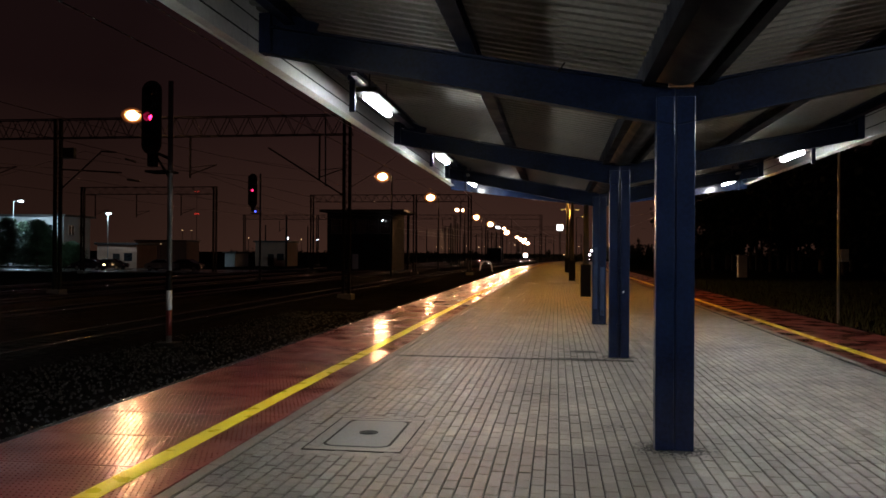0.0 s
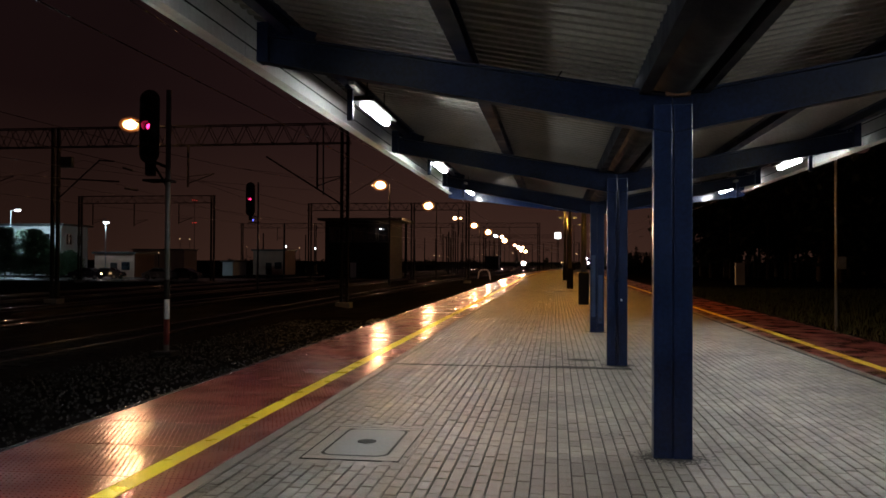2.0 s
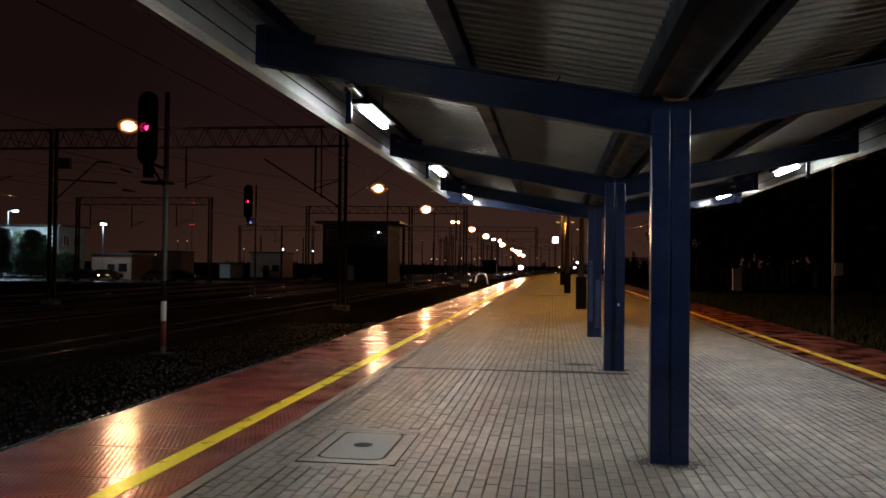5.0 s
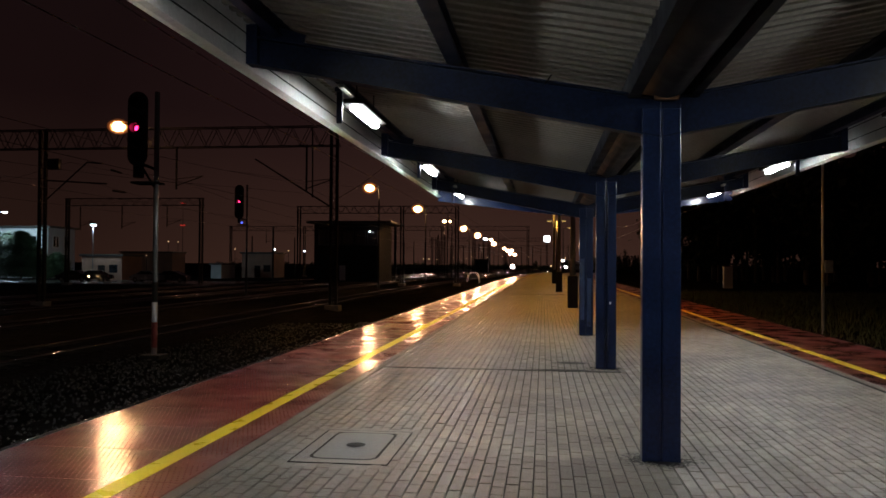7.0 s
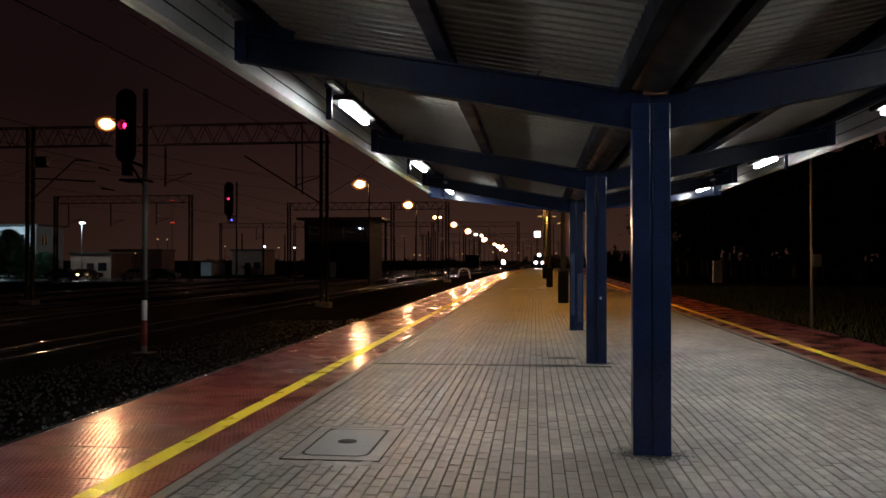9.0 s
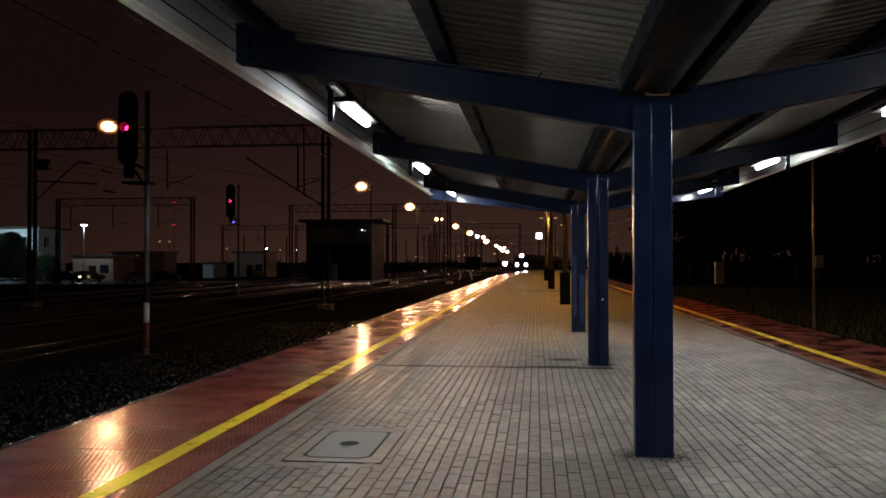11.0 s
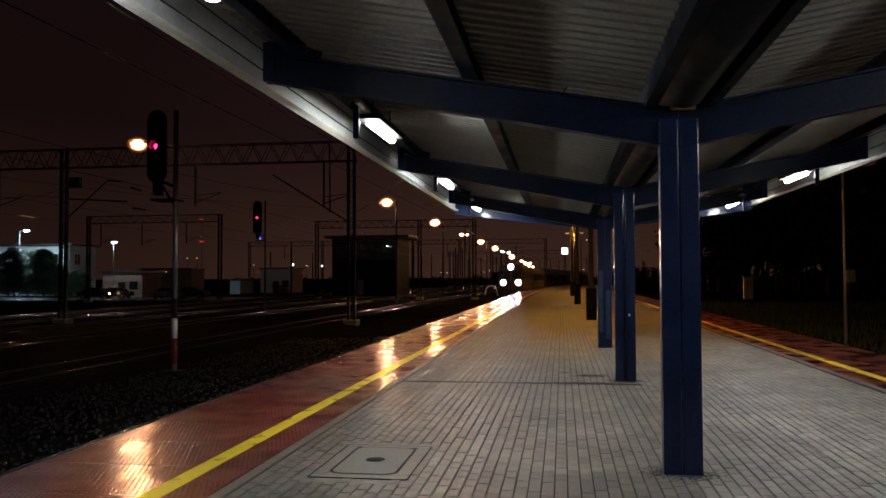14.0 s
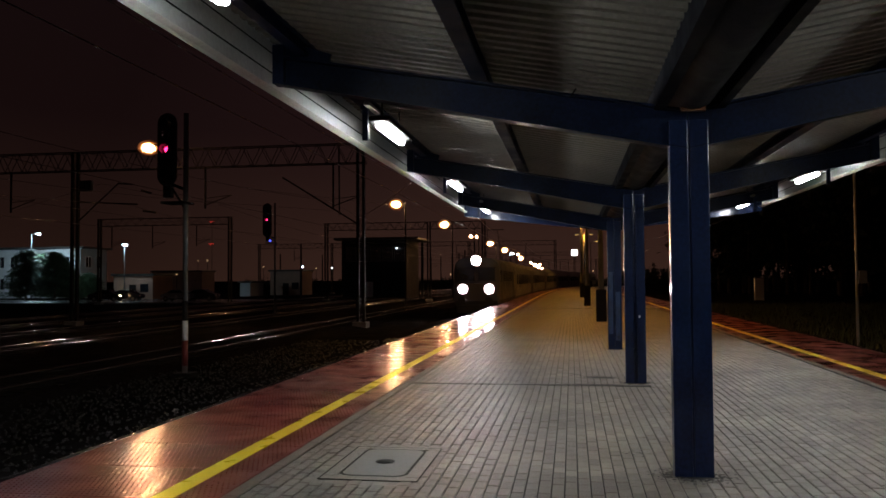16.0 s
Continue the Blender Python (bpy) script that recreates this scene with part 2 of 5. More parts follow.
# ---- mesh helpers ----
def box(bm, x0, x1, y0, y1, z0, z1, bevel=0.0, m=None):
    r = bmesh.ops.create_cube(bm, size=1.0, matrix=Matrix.Translation(((x0 + x1) / 2, (y0 + y1) / 2, (z0 + z1) / 2))
                              @ Matrix.Diagonal((x1 - x0, y1 - y0, z1 - z0, 1)))
    vs = r["verts"]
    if bevel:
        es = list({e for v in vs for e in v.link_edges})
        r2 = bmesh.ops.bevel(bm, geom=es, offset=bevel, segments=2, affect="EDGES", profile=0.6)
        vs = r2["verts"]
    if m is not None:
        bmesh.ops.transform(bm, matrix=m, verts=list(vs))
    return vs


def tube(bm, a, b, r0, r1=None, n=10):
    """A closed round bar from a to b."""
    a, b = Vector(a), Vector(b)
    d = b - a
    m = Matrix.Translation((a + b) / 2) @ d.to_track_quat("Z", "Y").to_matrix().to_4x4()
    bmesh.ops.create_cone(bm, cap_ends=True, segments=n, radius1=r0, radius2=r0 if r1 is None else r1,
                          depth=d.length, matrix=m)


def bar(bm, a, b, w, h):
    """A square bar from a to b."""
    a, b = Vector(a), Vector(b)
    d = b - a
    m = Matrix.Translation((a + b) / 2) @ d.to_track_quat("Z", "Y").to_matrix().to_4x4()
    bmesh.ops.create_cube(bm, size=1.0, matrix=m @ Matrix.Diagonal((w, h, d.length, 1)))


def ball(bm, c, r, sx=1, sy=1, sz=1, seg=12):
    bmesh.ops.create_uvsphere(bm, u_segments=seg, v_segments=max(6, seg // 2), radius=r,
                              matrix=Matrix.Translation(c) @ Matrix.Diagonal((sx, sy, sz, 1)))


def prism(bm, outline, y0, y1):
    """A solid with the outline (x, z) in the upright plane, drawn out from y0 to y1."""
    a = [bm.verts.new((x, y0, z)) for x, z in outline]
    b = [bm.verts.new((x, y1, z)) for x, z in outline]
    n = len(outline)
    bm.faces.new(a)
    bm.faces.new(b[::-1])
    for i in range(n):
        bm.faces.new((a[i], b[i], b[(i + 1) % n], a[(i + 1) % n]))


def mesh_of(bm, name, mat, smooth=False):
    bmesh.ops.recalc_face_normals(bm, faces=bm.faces[:])
    me = bpy.data.meshes.new(name)
    bm.to_mesh(me)
    bm.free()
    me.materials.append(mat)
    if smooth:
        for p in me.polygons:
            p.use_smooth = True
    return me


def part(name, bm, mat, parent=None, label="", smooth=False, at=None):
    ob = new(name, mesh_of(bm, name, mat, smooth))
    if at is not None:
        ob.matrix_basis = at
    if parent is not None:
        ob.parent = parent
    if label:
        tagged(ob, label)
    return ob


def thing(name, m, label, category, group="", kind=""):
    ob = new(name)
    ob.empty_display_size = 0.2
    ob.matrix_basis = m
    return tagged(ob, label, category, group, kind)


def B():
    return bmesh.new()


# ---- plan ----
AXIS = 0.96            # line of the roof columns
EDGE_L, EDGE_R = -4.63, 6.55
RAIL_Z, BED_Z = -0.82, -1.0
TRACK_X = -6.1


def shift(y):
    """How far tracks and platform swing to the right at y metres along."""
    if y < 70:
        return 0.0
    if y < 225:
        return (y - 70) ** 2 / 2300.0
    return 10.445 + (y - 225) * 0.072


def heading(y):
    """Degrees by which a thing on the track turns from +y (to the left is positive)."""
    return -math.degrees(math.atan((shift(y + 6) - shift(y - 6)) / 12.0))


def strip(bm, x0, x1, z0, z1, y0, y1, step=6.0):
    """A bar of rectangular section that follows the swing of the tracks."""
    n = max(1, int(math.ceil((y1 - y0) / step)))
    rings = []
    for i in range(n + 1):
        y = y0 + (y1 - y0) * i / n
        s = shift(y)
        rings.append([bm.verts.new((x + s, y, z)) for x, z in ((x0, z0), (x1, z0), (x1, z1), (x0, z1))])
    for a, b in zip(rings, rings[1:]):
        for i in range(4):
            j = (i + 1) % 4
            bm.faces.new((a[i], a[j], b[j], b[i]))
    bm.faces.new(rings[0][::-1])
    bm.faces.new(rings[-1])


# ---- large structure: ground, tracks, platform ----
def ground():
    bm = B()
    bmesh.ops.create_grid(bm, x_segments=60, y_segments=60, size=1.0,
                          matrix=Matrix.Translation((0, 900, 0)) @ Matrix.Diagonal((1800, 1800, 1, 1)))
    for v in bm.verts:
        v.co.z = BED_Z - 0.06 + noise.noise(v.co * 0.01) * 0.03
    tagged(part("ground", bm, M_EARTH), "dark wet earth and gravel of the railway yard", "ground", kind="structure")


def rail_head(bm, cx, y0, y1, top=RAIL_Z):
    """A crowned head, rounded at both shoulders."""
    prof = ((-0.036, -0.036), (-0.036, -0.016), (-0.0325, -0.0075), (-0.024, -0.0025), (0.0, 0.0),
            (0.024, -0.0025), (0.0325, -0.0075), (0.036, -0.016), (0.036, -0.036))
    n = int((y1 - y0) / 4)
    rings = []
    for i in range(n + 1):
        y = y0 + (y1 - y0) * i / n
        rings.append([bm.verts.new((cx + shift(y) + dx, y, top + z)) for dx, z in prof])
    for a, b in zip(rings, rings[1:]):
        for i in range(len(prof) - 1):
            bm.faces.new((a[i], a[i + 1], b[i + 1], b[i]))


def track(cx, y0, y1, sleepers_to):
    bm = B()
    n = int((y1 - y0) / 6)
    rings = []
    for i in range(n + 1):
        y = y0 + (y1 - y0) * i / n
        s = shift(y)
        rings.append([bm.verts.new((cx + s + dx, y, z)) for dx, z in
                      ((-2.3, BED_Z - 0.05), (-1.75, BED_Z + 0.045), (1.75, BED_Z + 0.045), (2.3, BED_Z - 0.05))])
    for a, b in zip(rings, rings[1:]):
        for i in range(3):
            bm.faces.new((a[i], a[i + 1], b[i + 1], b[i]))
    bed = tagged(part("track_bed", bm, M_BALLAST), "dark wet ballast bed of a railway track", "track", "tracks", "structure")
    for dx in (-0.7525, 0.7525):
        bm = B()
        strip(bm, cx + dx - 0.065, cx + dx + 0.065, BED_Z + 0.04, BED_Z + 0.055, y0, y1)
        strip(bm, cx + dx - 0.012, cx + dx + 0.012, BED_Z + 0.055, RAIL_Z - 0.035, y0, y1)
        foot = bm
        bm = B()
        rail_head(bm, cx + dx, y0, y1)
        rail = part("rail", bm, M_RAIL, bed, "wet steel rail with a shiny head", smooth=True)
        part("rail_foot", foot, M_SLEEPER, rail, "dark rusty foot and web of the rail")
    bm = B()
    y = max(y0, 4.0)
    while y < sleepers_to:
        box(bm, cx + shift(y) - 1.25, cx + shift(y) + 1.25, y - 0.12, y + 0.12, BED_Z - 0.02, BED_Z + 0.072)
        y += 0.62
    if len(bm.verts):
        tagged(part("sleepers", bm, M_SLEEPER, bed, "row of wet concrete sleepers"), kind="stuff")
    else:
        bm.free()


ground()
track(TRACK_X, -40, 700, 150)
for cx, s in ((-13.75, 70), (-20.6, 60), (-26.0, 0), (-31.0, 0), (-36.0, 0)):
    track(cx, 8, 420, s)
track(8.05, -40, 420, 45)


def loose_stones():
    """Ballast stones beside the near track that catch the light."""
    rnd = random.Random(5)
    verts, faces = [], []
    for i in range(9000):
        y = 5 + 30 * rnd.random() ** 1.4
        x = -4.75 - 8.5 * rnd.random()
        if abs(abs(x - TRACK_X) - 0.75) < 0.1:
            continue
        r = rnd.uniform(0.018, 0.04)
        a = rnd.uniform(0, 6.28)
        z = BED_Z + (0.05 if abs(x - TRACK_X) < 1.75 else -0.04) + r * 0.3
        k = len(verts)
        for j in range(4):
            b = a + j * 1.571 + rnd.uniform(-0.4, 0.4)
            verts.append((x + r * math.cos(b), y + r * math.sin(b), z + rnd.uniform(-0.5, 0.2) * r))
        verts.append((x + rnd.uniform(-0.3, 0.3) * r, y, z + r * rnd.uniform(0.5, 1.0)))
        verts.append((x, y, z - r))
        for j in range(4):
            faces.append((k + j, k + (j + 1) % 4, k + 4))
            faces.append((k + (j + 1) % 4, k + j, k + 5))
    me = bpy.data.meshes.new("ballast_stones")
    me.from_pydata(verts, [], faces)
    me.materials.append(M_STONE)
    tagged(new("ballast_stones", me), "loose wet ballast stones beside the track", "ballast", kind="stuff")


loose_stones()

PLAT_END = 165.0


def platform():
    bm = B()
    strip(bm, EDGE_L + 0.16, EDGE_R - 0.16, BED_Z - 0.1, -0.014, -14, PLAT_END, 5)
    base = tagged(part("platform", bm, M_JOINT), "long island platform with dark joints between its paving", "platform", kind="structure")
    for sx, e in ((1, EDGE_L), (-1, EDGE_R)):
        bm = B()
        strip(bm, *sorted((e + sx * 0.10, e + sx * 0.155)), BED_Z - 0.1, -0.09, -14, PLAT_END, 5)
        part("platform_wall", bm, M_WALL, base, "stained concrete side wall of the platform")
        bm = B()
        strip(bm, *sorted((e, e + sx * 0.075)), -0.085, -0.03, -14, PLAT_END, 5)
        edge = part("edge_profile", bm, M_EDGE, base, "black wet edging along the platform edge")
        bm = B()
        rail_head(bm, e + sx * 0.0375, -14, PLAT_END, 0.006)
        part("edge_lip", bm, M_EDGE, edge, "rounded wet lip of the edging", smooth=True)
    return base


PLATFORM = platform()

# red slabs, yellow lines and kerbs on both sides; the line of the roof columns is the middle
SLAB = 0.975
SLAB_Y0 = 5.685 - 6 * 0.975


def slab_mesh(x0, x1, length, name, mat, z1=0.0, z0=-0.03, gap=0.006, bev=0.004):
    bm = B()
    box(bm, x0 + gap / 2, x1 - gap / 2, gap / 2, length - gap / 2, z0, z1, bev)
    return mesh_of(bm, name, mat)


def borders():
    for sx, o in ((1, 0.0), (-1, 2 * AXIS)):
        def span(a, b):
            return sorted((o + sx * a, o + sx * b)) if sx > 0 else sorted((o - a, o - b))
        bands = (("red_slab", M_RED, -4.55, -2.6, SLAB), ("kerbstone", M_KERB, -2.595, -2.485, 1.0))
        for name, mat, a, b, length in bands:
            x0, x1 = span(a, b)
            me = slab_mesh(x0, x1, length, name, mat)
            y = SLAB_Y0 - 8 * length
            while y < 62:
                ob = new(name, me)
                ob.location = (0, y, 0)
                ob.parent = PLATFORM
                y += length
            bm = B()
            while y < PLAT_END:
                s, s2 = shift(y), shift(y + length * 4)
                vs = box(bm, x0, x1, y + 0.005, y + length * 4 - 0.005, -0.03, 0.0)
                for v in vs:
                    v.co.x += s if v.co.y < y + length * 2 else s2
                y += length * 4
            tagged(part(name + "s_far", bm, mat, PLATFORM), kind="stuff")
        x0, x1 = span(-3.10, -2.93)
        bm = B()
        strip(bm, x0, x1, 0.001, 0.005, -7.9, PLAT_END, 5)
        part("yellow_line", bm, M_YELLOW, PLATFORM, "painted yellow safety line, slightly worn")


borders()

# ---- roof over the platform ----
COL_Y = [-11.07, -5.07, 0.93, 6.93, 12.93, 18.93]
ROOF_END = 21.0
HALF = 3.56


def roof_z(x):
    return 3.13 + 0.185 * abs(x - AXIS)


def canopy():
    c = thing("platform_canopy", pose(0, 0, 0), "long butterfly platform roof on dark blue steel columns", "platform roof")
    # columns: two channels with a groove between them
    bm = B()
    for sx in (-1, 1):
        xa, xb = sorted((sx * 0.007, sx * 0.155))
        box(bm, xa, xb, -0.07, 0.07, -0.01, 2.9, 0.008)
    box(bm, -0.03, 0.03, -0.058, 0.058, -0.01, 2.9)
    col = mesh_of(bm, "column", M_BLUE)
    # tapered beam arms, an I-section each
    arms = []
    for sx in (-1, 1):
        bm = B()
        rings = []
        for x, zb, zt in ((sx * 0.004, 2.66, 2.99), (sx * 1.8, 3.015, 3.305), (sx * HALF, 3.36, 3.61)):
            sect = [(-0.075, zb), (0.075, zb), (0.075, zb + 0.016), (0.009, zb + 0.018), (0.009, zt - 0.018), (0.075, zt - 0.016),
                    (0.075, zt), (-0.075, zt), (-0.075, zt - 0.016), (-0.009, zt - 0.018), (-0.009, zb + 0.018), (-0.075, zb + 0.016)]
            rings.append([bm.verts.new((x, yy, zz)) for yy, zz in sect])
        for a, b in zip(rings, rings[1:]):
            for k in range(12):
                bm.faces.new((a[k], a[(k + 1) % 12], b[(k + 1) % 12], b[k]))
        bm.faces.new(rings[0])
        bm.faces.new(rings[-1][::-1])
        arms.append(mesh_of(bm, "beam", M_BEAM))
    for y in COL_Y:
        for me, nm in ((col, "column"), (arms[0], "beam"), (arms[1], "beam")):
            ob = new(nm, me)
            ob.location = (AXIS, y, 0)
            ob.parent = c
    for sx in (-1, 1):
        bm = B()
        xa, xb = sorted((sx * (HALF - 0.1), sx * (HALF + 0.004)))
        box(bm, xa, xb, -0.078, 0.078, 3.352, 3.7, 0.006)
        bar(bm, (sx * (HALF - 0.1), 0, 3.68), (sx * (HALF - 0.5), 0, 3.55), 0.02, 0.12)
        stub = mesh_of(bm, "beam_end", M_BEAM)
        for y in COL_Y:
            ob = new("beam_end", stub)
            ob.location = (AXIS, y, 0)
            ob.parent = c
    # purlins run along, on top of the beams
    for x, zz, w in ((AXIS - 1.72, 0, 0.13), (AXIS + 1.72, 0, 0.13), (AXIS - 3.3, 0, 0.1), (AXIS + 3.3, 0, 0.1)):
        bm = B()
        z = roof_z(x) - 0.006
        box(bm, x - w / 2, x + w / 2, -12, ROOF_END - 0.1, z - 0.012, z)
        box(bm, x - w / 2, x + w / 2, -12, ROOF_END - 0.1, z - 0.135, z - 0.123)
        box(bm, x - 0.012, x + 0.012, -12, ROOF_END - 0.1, z - 0.123, z - 0.012)
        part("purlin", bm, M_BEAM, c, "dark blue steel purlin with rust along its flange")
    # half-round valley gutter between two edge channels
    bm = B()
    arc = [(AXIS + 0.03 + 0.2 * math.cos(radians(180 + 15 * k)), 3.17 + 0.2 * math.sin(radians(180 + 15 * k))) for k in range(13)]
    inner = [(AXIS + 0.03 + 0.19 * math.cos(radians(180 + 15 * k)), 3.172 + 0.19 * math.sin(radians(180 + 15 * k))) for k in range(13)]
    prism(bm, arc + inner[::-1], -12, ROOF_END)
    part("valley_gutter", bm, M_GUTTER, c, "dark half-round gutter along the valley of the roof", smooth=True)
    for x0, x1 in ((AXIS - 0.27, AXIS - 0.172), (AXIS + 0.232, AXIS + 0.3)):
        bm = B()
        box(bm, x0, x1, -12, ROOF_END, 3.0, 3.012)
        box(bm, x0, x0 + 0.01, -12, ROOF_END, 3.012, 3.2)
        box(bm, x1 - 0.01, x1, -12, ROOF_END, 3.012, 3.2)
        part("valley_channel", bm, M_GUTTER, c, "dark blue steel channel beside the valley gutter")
    bm = B()
    box(bm, AXIS - 0.07, AXIS + 0.13, 6.78, 6.84, 2.958, 3.0, 0.01)
    part("gutter_joint", bm, M_RUST, c, "rusty joint of the gutter")
    bm = B()
    box(bm, AXIS - 0.13, AXIS - 0.04, 18.93 - 0.0745, 18.93 - 0.0715, 0.35, 1.75, 0.001)
    box(bm, AXIS + 0.02, AXIS + 0.12, 18.93 - 0.0745, 18.93 - 0.0715, 0.2, 1.3, 0.001)
    part("paint_patch", bm, M_PALEBLUE, c, "paler repainted patches on a column")
    bm = B()
    box(bm, AXIS + 0.05, AXIS + 0.075, 12.93 - 0.0735, 12.93 - 0.0712, 1.0, 1.035)
    part("sticker", bm, M_WHITE, c, "small torn white sticker")
    bm = B()
    for xx in (-0.02, 0.02):
        tube(bm, (AXIS + xx, 12.93 - 0.085, 0.02), (AXIS + xx, 12.93 - 0.085, 2.72), 0.009, n=8)
    for zz in (0.5, 1.3, 2.1):
        box(bm, AXIS - 0.04, AXIS + 0.04, 12.93 - 0.098, 12.93 - 0.071, zz, zz + 0.025)
    part("conduit", bm, M_BLUE, c, "painted conduit running up a column")
    bm = B()
    tube(bm, (0.0, 6.84, 3.11), (0.055, 6.83, 3.19), 0.006, n=6)
    part("wire_end", bm, M_DARKSTEEL, c, "stray end of wire on a beam")
    # corrugated sheets, one a bay and side, ribs running down to the valley
    edges = [-12] + COL_Y[1:] + [ROOF_END]
    for ya, yb in zip(edges, edges[1:]):
        for sx in (-1, 1):
            verts, faces = [], []
            n = int(round((yb - ya) / 0.17))
            p = (yb - ya) / n
            prof = []
            for i in range(n):
                for f, h in ((0.0, 0.0), (0.36, 0.0), (0.5, 0.042), (0.86, 0.042)):
                    prof.append((ya + (i + f) * p, h))
            prof.append((yb, 0.0))
            for y, h in prof:
                for k in (0.02, 1.0):
                    x = AXIS + sx * (0.2 + (HALF + 0.12 - 0.2) * k)
                    verts.append((x, y, roof_z(x) + h))
            m = len(prof)
            for i in range(m - 1):
                faces.append((2 * i, 2 * i + 1, 2 * i + 3, 2 * i + 2))
            me = bpy.data.meshes.new("roof_sheet")
            me.from_pydata(verts, [], faces)
            me.materials.append(M_SHEET)
            ob = new("roof_sheet", me)
            ob.parent = c
            md = ob.modifiers.new("thickness", "SOLIDIFY")
            md.thickness, md.offset = 0.004, 1
            tagged(ob, "grey corrugated roof sheet seen from below")
    # pale fascia along both eaves: upright upper board and sloping soffit with seams
    for sx in (-1, 1):
        xo = AXIS + sx * (HALF + 0.13)
        for ya, yb in zip(edges, edges[1:]):
            bm = B()
            pts = [(xo - sx * 0.03, 3.35), (xo, 3.33), (xo + sx * 0.012, 3.335), (xo + sx * 0.03, 3.95), (xo + sx * 0.018, 3.95), (xo - sx * 0.0, 3.36)]
            prism(bm, pts, ya + 0.003, yb - 0.003)
            part("fascia_panel", bm, M_FASCIA, c, "pale sheet-metal fascia along the eaves")
            bm = B()
            xi = xo - sx * 0.09
            prism(bm, [(xo - sx * 0.034, 3.335), (xi, 3.35), (xi, 3.356), (xo - sx * 0.034, 3.341)], ya + 0.003, yb - 0.003)
            part("fascia_lip", bm, M_FASCIA, c)
            bm = B()
            for z in (3.53, 3.72):
                xx = xo + sx * (0.03 * (z - 3.3) / 0.65)
                box(bm, *sorted((xx - sx * 0.012, xx + sx * 0.002)), ya, yb, z, z + 0.012)
            part("fascia_seam", bm, M_DARKSTEEL, c)
    # blue end board closing the roof
    for sx in (-1, 1):
        bm = B()
        xo = AXIS + sx * (HALF + 0.13)
        prism(bm, [(AXIS, 2.80), (xo, 3.24), (xo, 3.75), (AXIS, 3.19)], ROOF_END, ROOF_END + 0.05)
        part("end_board", bm, M_BLUE, c, "dark blue board closing the end of the roof")
    return c


canopy()


def canopy_lamp(sx):
    lamp = thing("fluorescent_lamp", pose(0, 0, 0), "lit cold-white fluorescent lamp hung on a blue bracket", "lamp",
                 "fluorescent lamps under the roof")
    bm = B()
    box(bm, -0.13, 0.13, -0.68, 0.68, 0.02, 0.075, 0.012)
    part("housing", bm, M_DARKSTEEL, lamp, "dark metal lamp housing")
    bm = B()
    box(bm, -0.04, 0.04, -0.6, 0.6, -0.04, 0.016, 0.026)
    part("diffuser", bm, M_TUBE, lamp, "glowing white diffuser", smooth=True)
    bm = B()
    box(bm, -0.03, 0.03, -1.15, -0.66, 0.09, 0.13, 0.004)
    part("conduit_box", bm, M_STEEL, lamp, "pale metal connection box")
    bm = B()
    box(bm, sx * 0.06 - 0.03, sx * 0.06 + 0.03, -0.98, -0.93, -0.24, 0.1, 0.006)
    box(bm, sx * 0.06 - 0.045, sx * 0.06 + 0.045, -1.0, -0.91, 0.085, 0.135, 0.006)
    part("bracket", bm, M_BLUE, lamp, "dark blue mounting bracket")
    for y in (-0.45, 0.45):
        bm = B()
        tube(bm, (0, y, 0.09), (0, y, 0.34), 0.008, n=6)
        part("hanger", bm, M_DARKSTEEL, lamp)
    return lamp


def tube_light(x, y, z):
    d = bpy.data.lights.new("tube_light", "AREA")
    d.shape, d.size, d.size_y = "RECTANGLE", 0.12, 1.2
    d.energy, d.color = TUBE_POWER, (0.95, 0.98, 1.0)
    d.spread = radians(178)
    ob = new("tube_light", d)
    ob.location = (x, y, z)


# the right-hand lamp at 4.0 is unseen, added to light the columns
LAMP_Y = (4.0, 9.2, 14.6, 19.8)
for sx in (-1, 1):
    x = AXIS + sx * 3.01
    first = canopy_lamp(sx)
    first.matrix_basis = pose(x, LAMP_Y[0], 3.30)
    for y in LAMP_Y[1:]:
        copy_thing(first, pose(x, y, 3.30))
    for y in LAMP_Y:
        tube_light(x, y, 3.235)

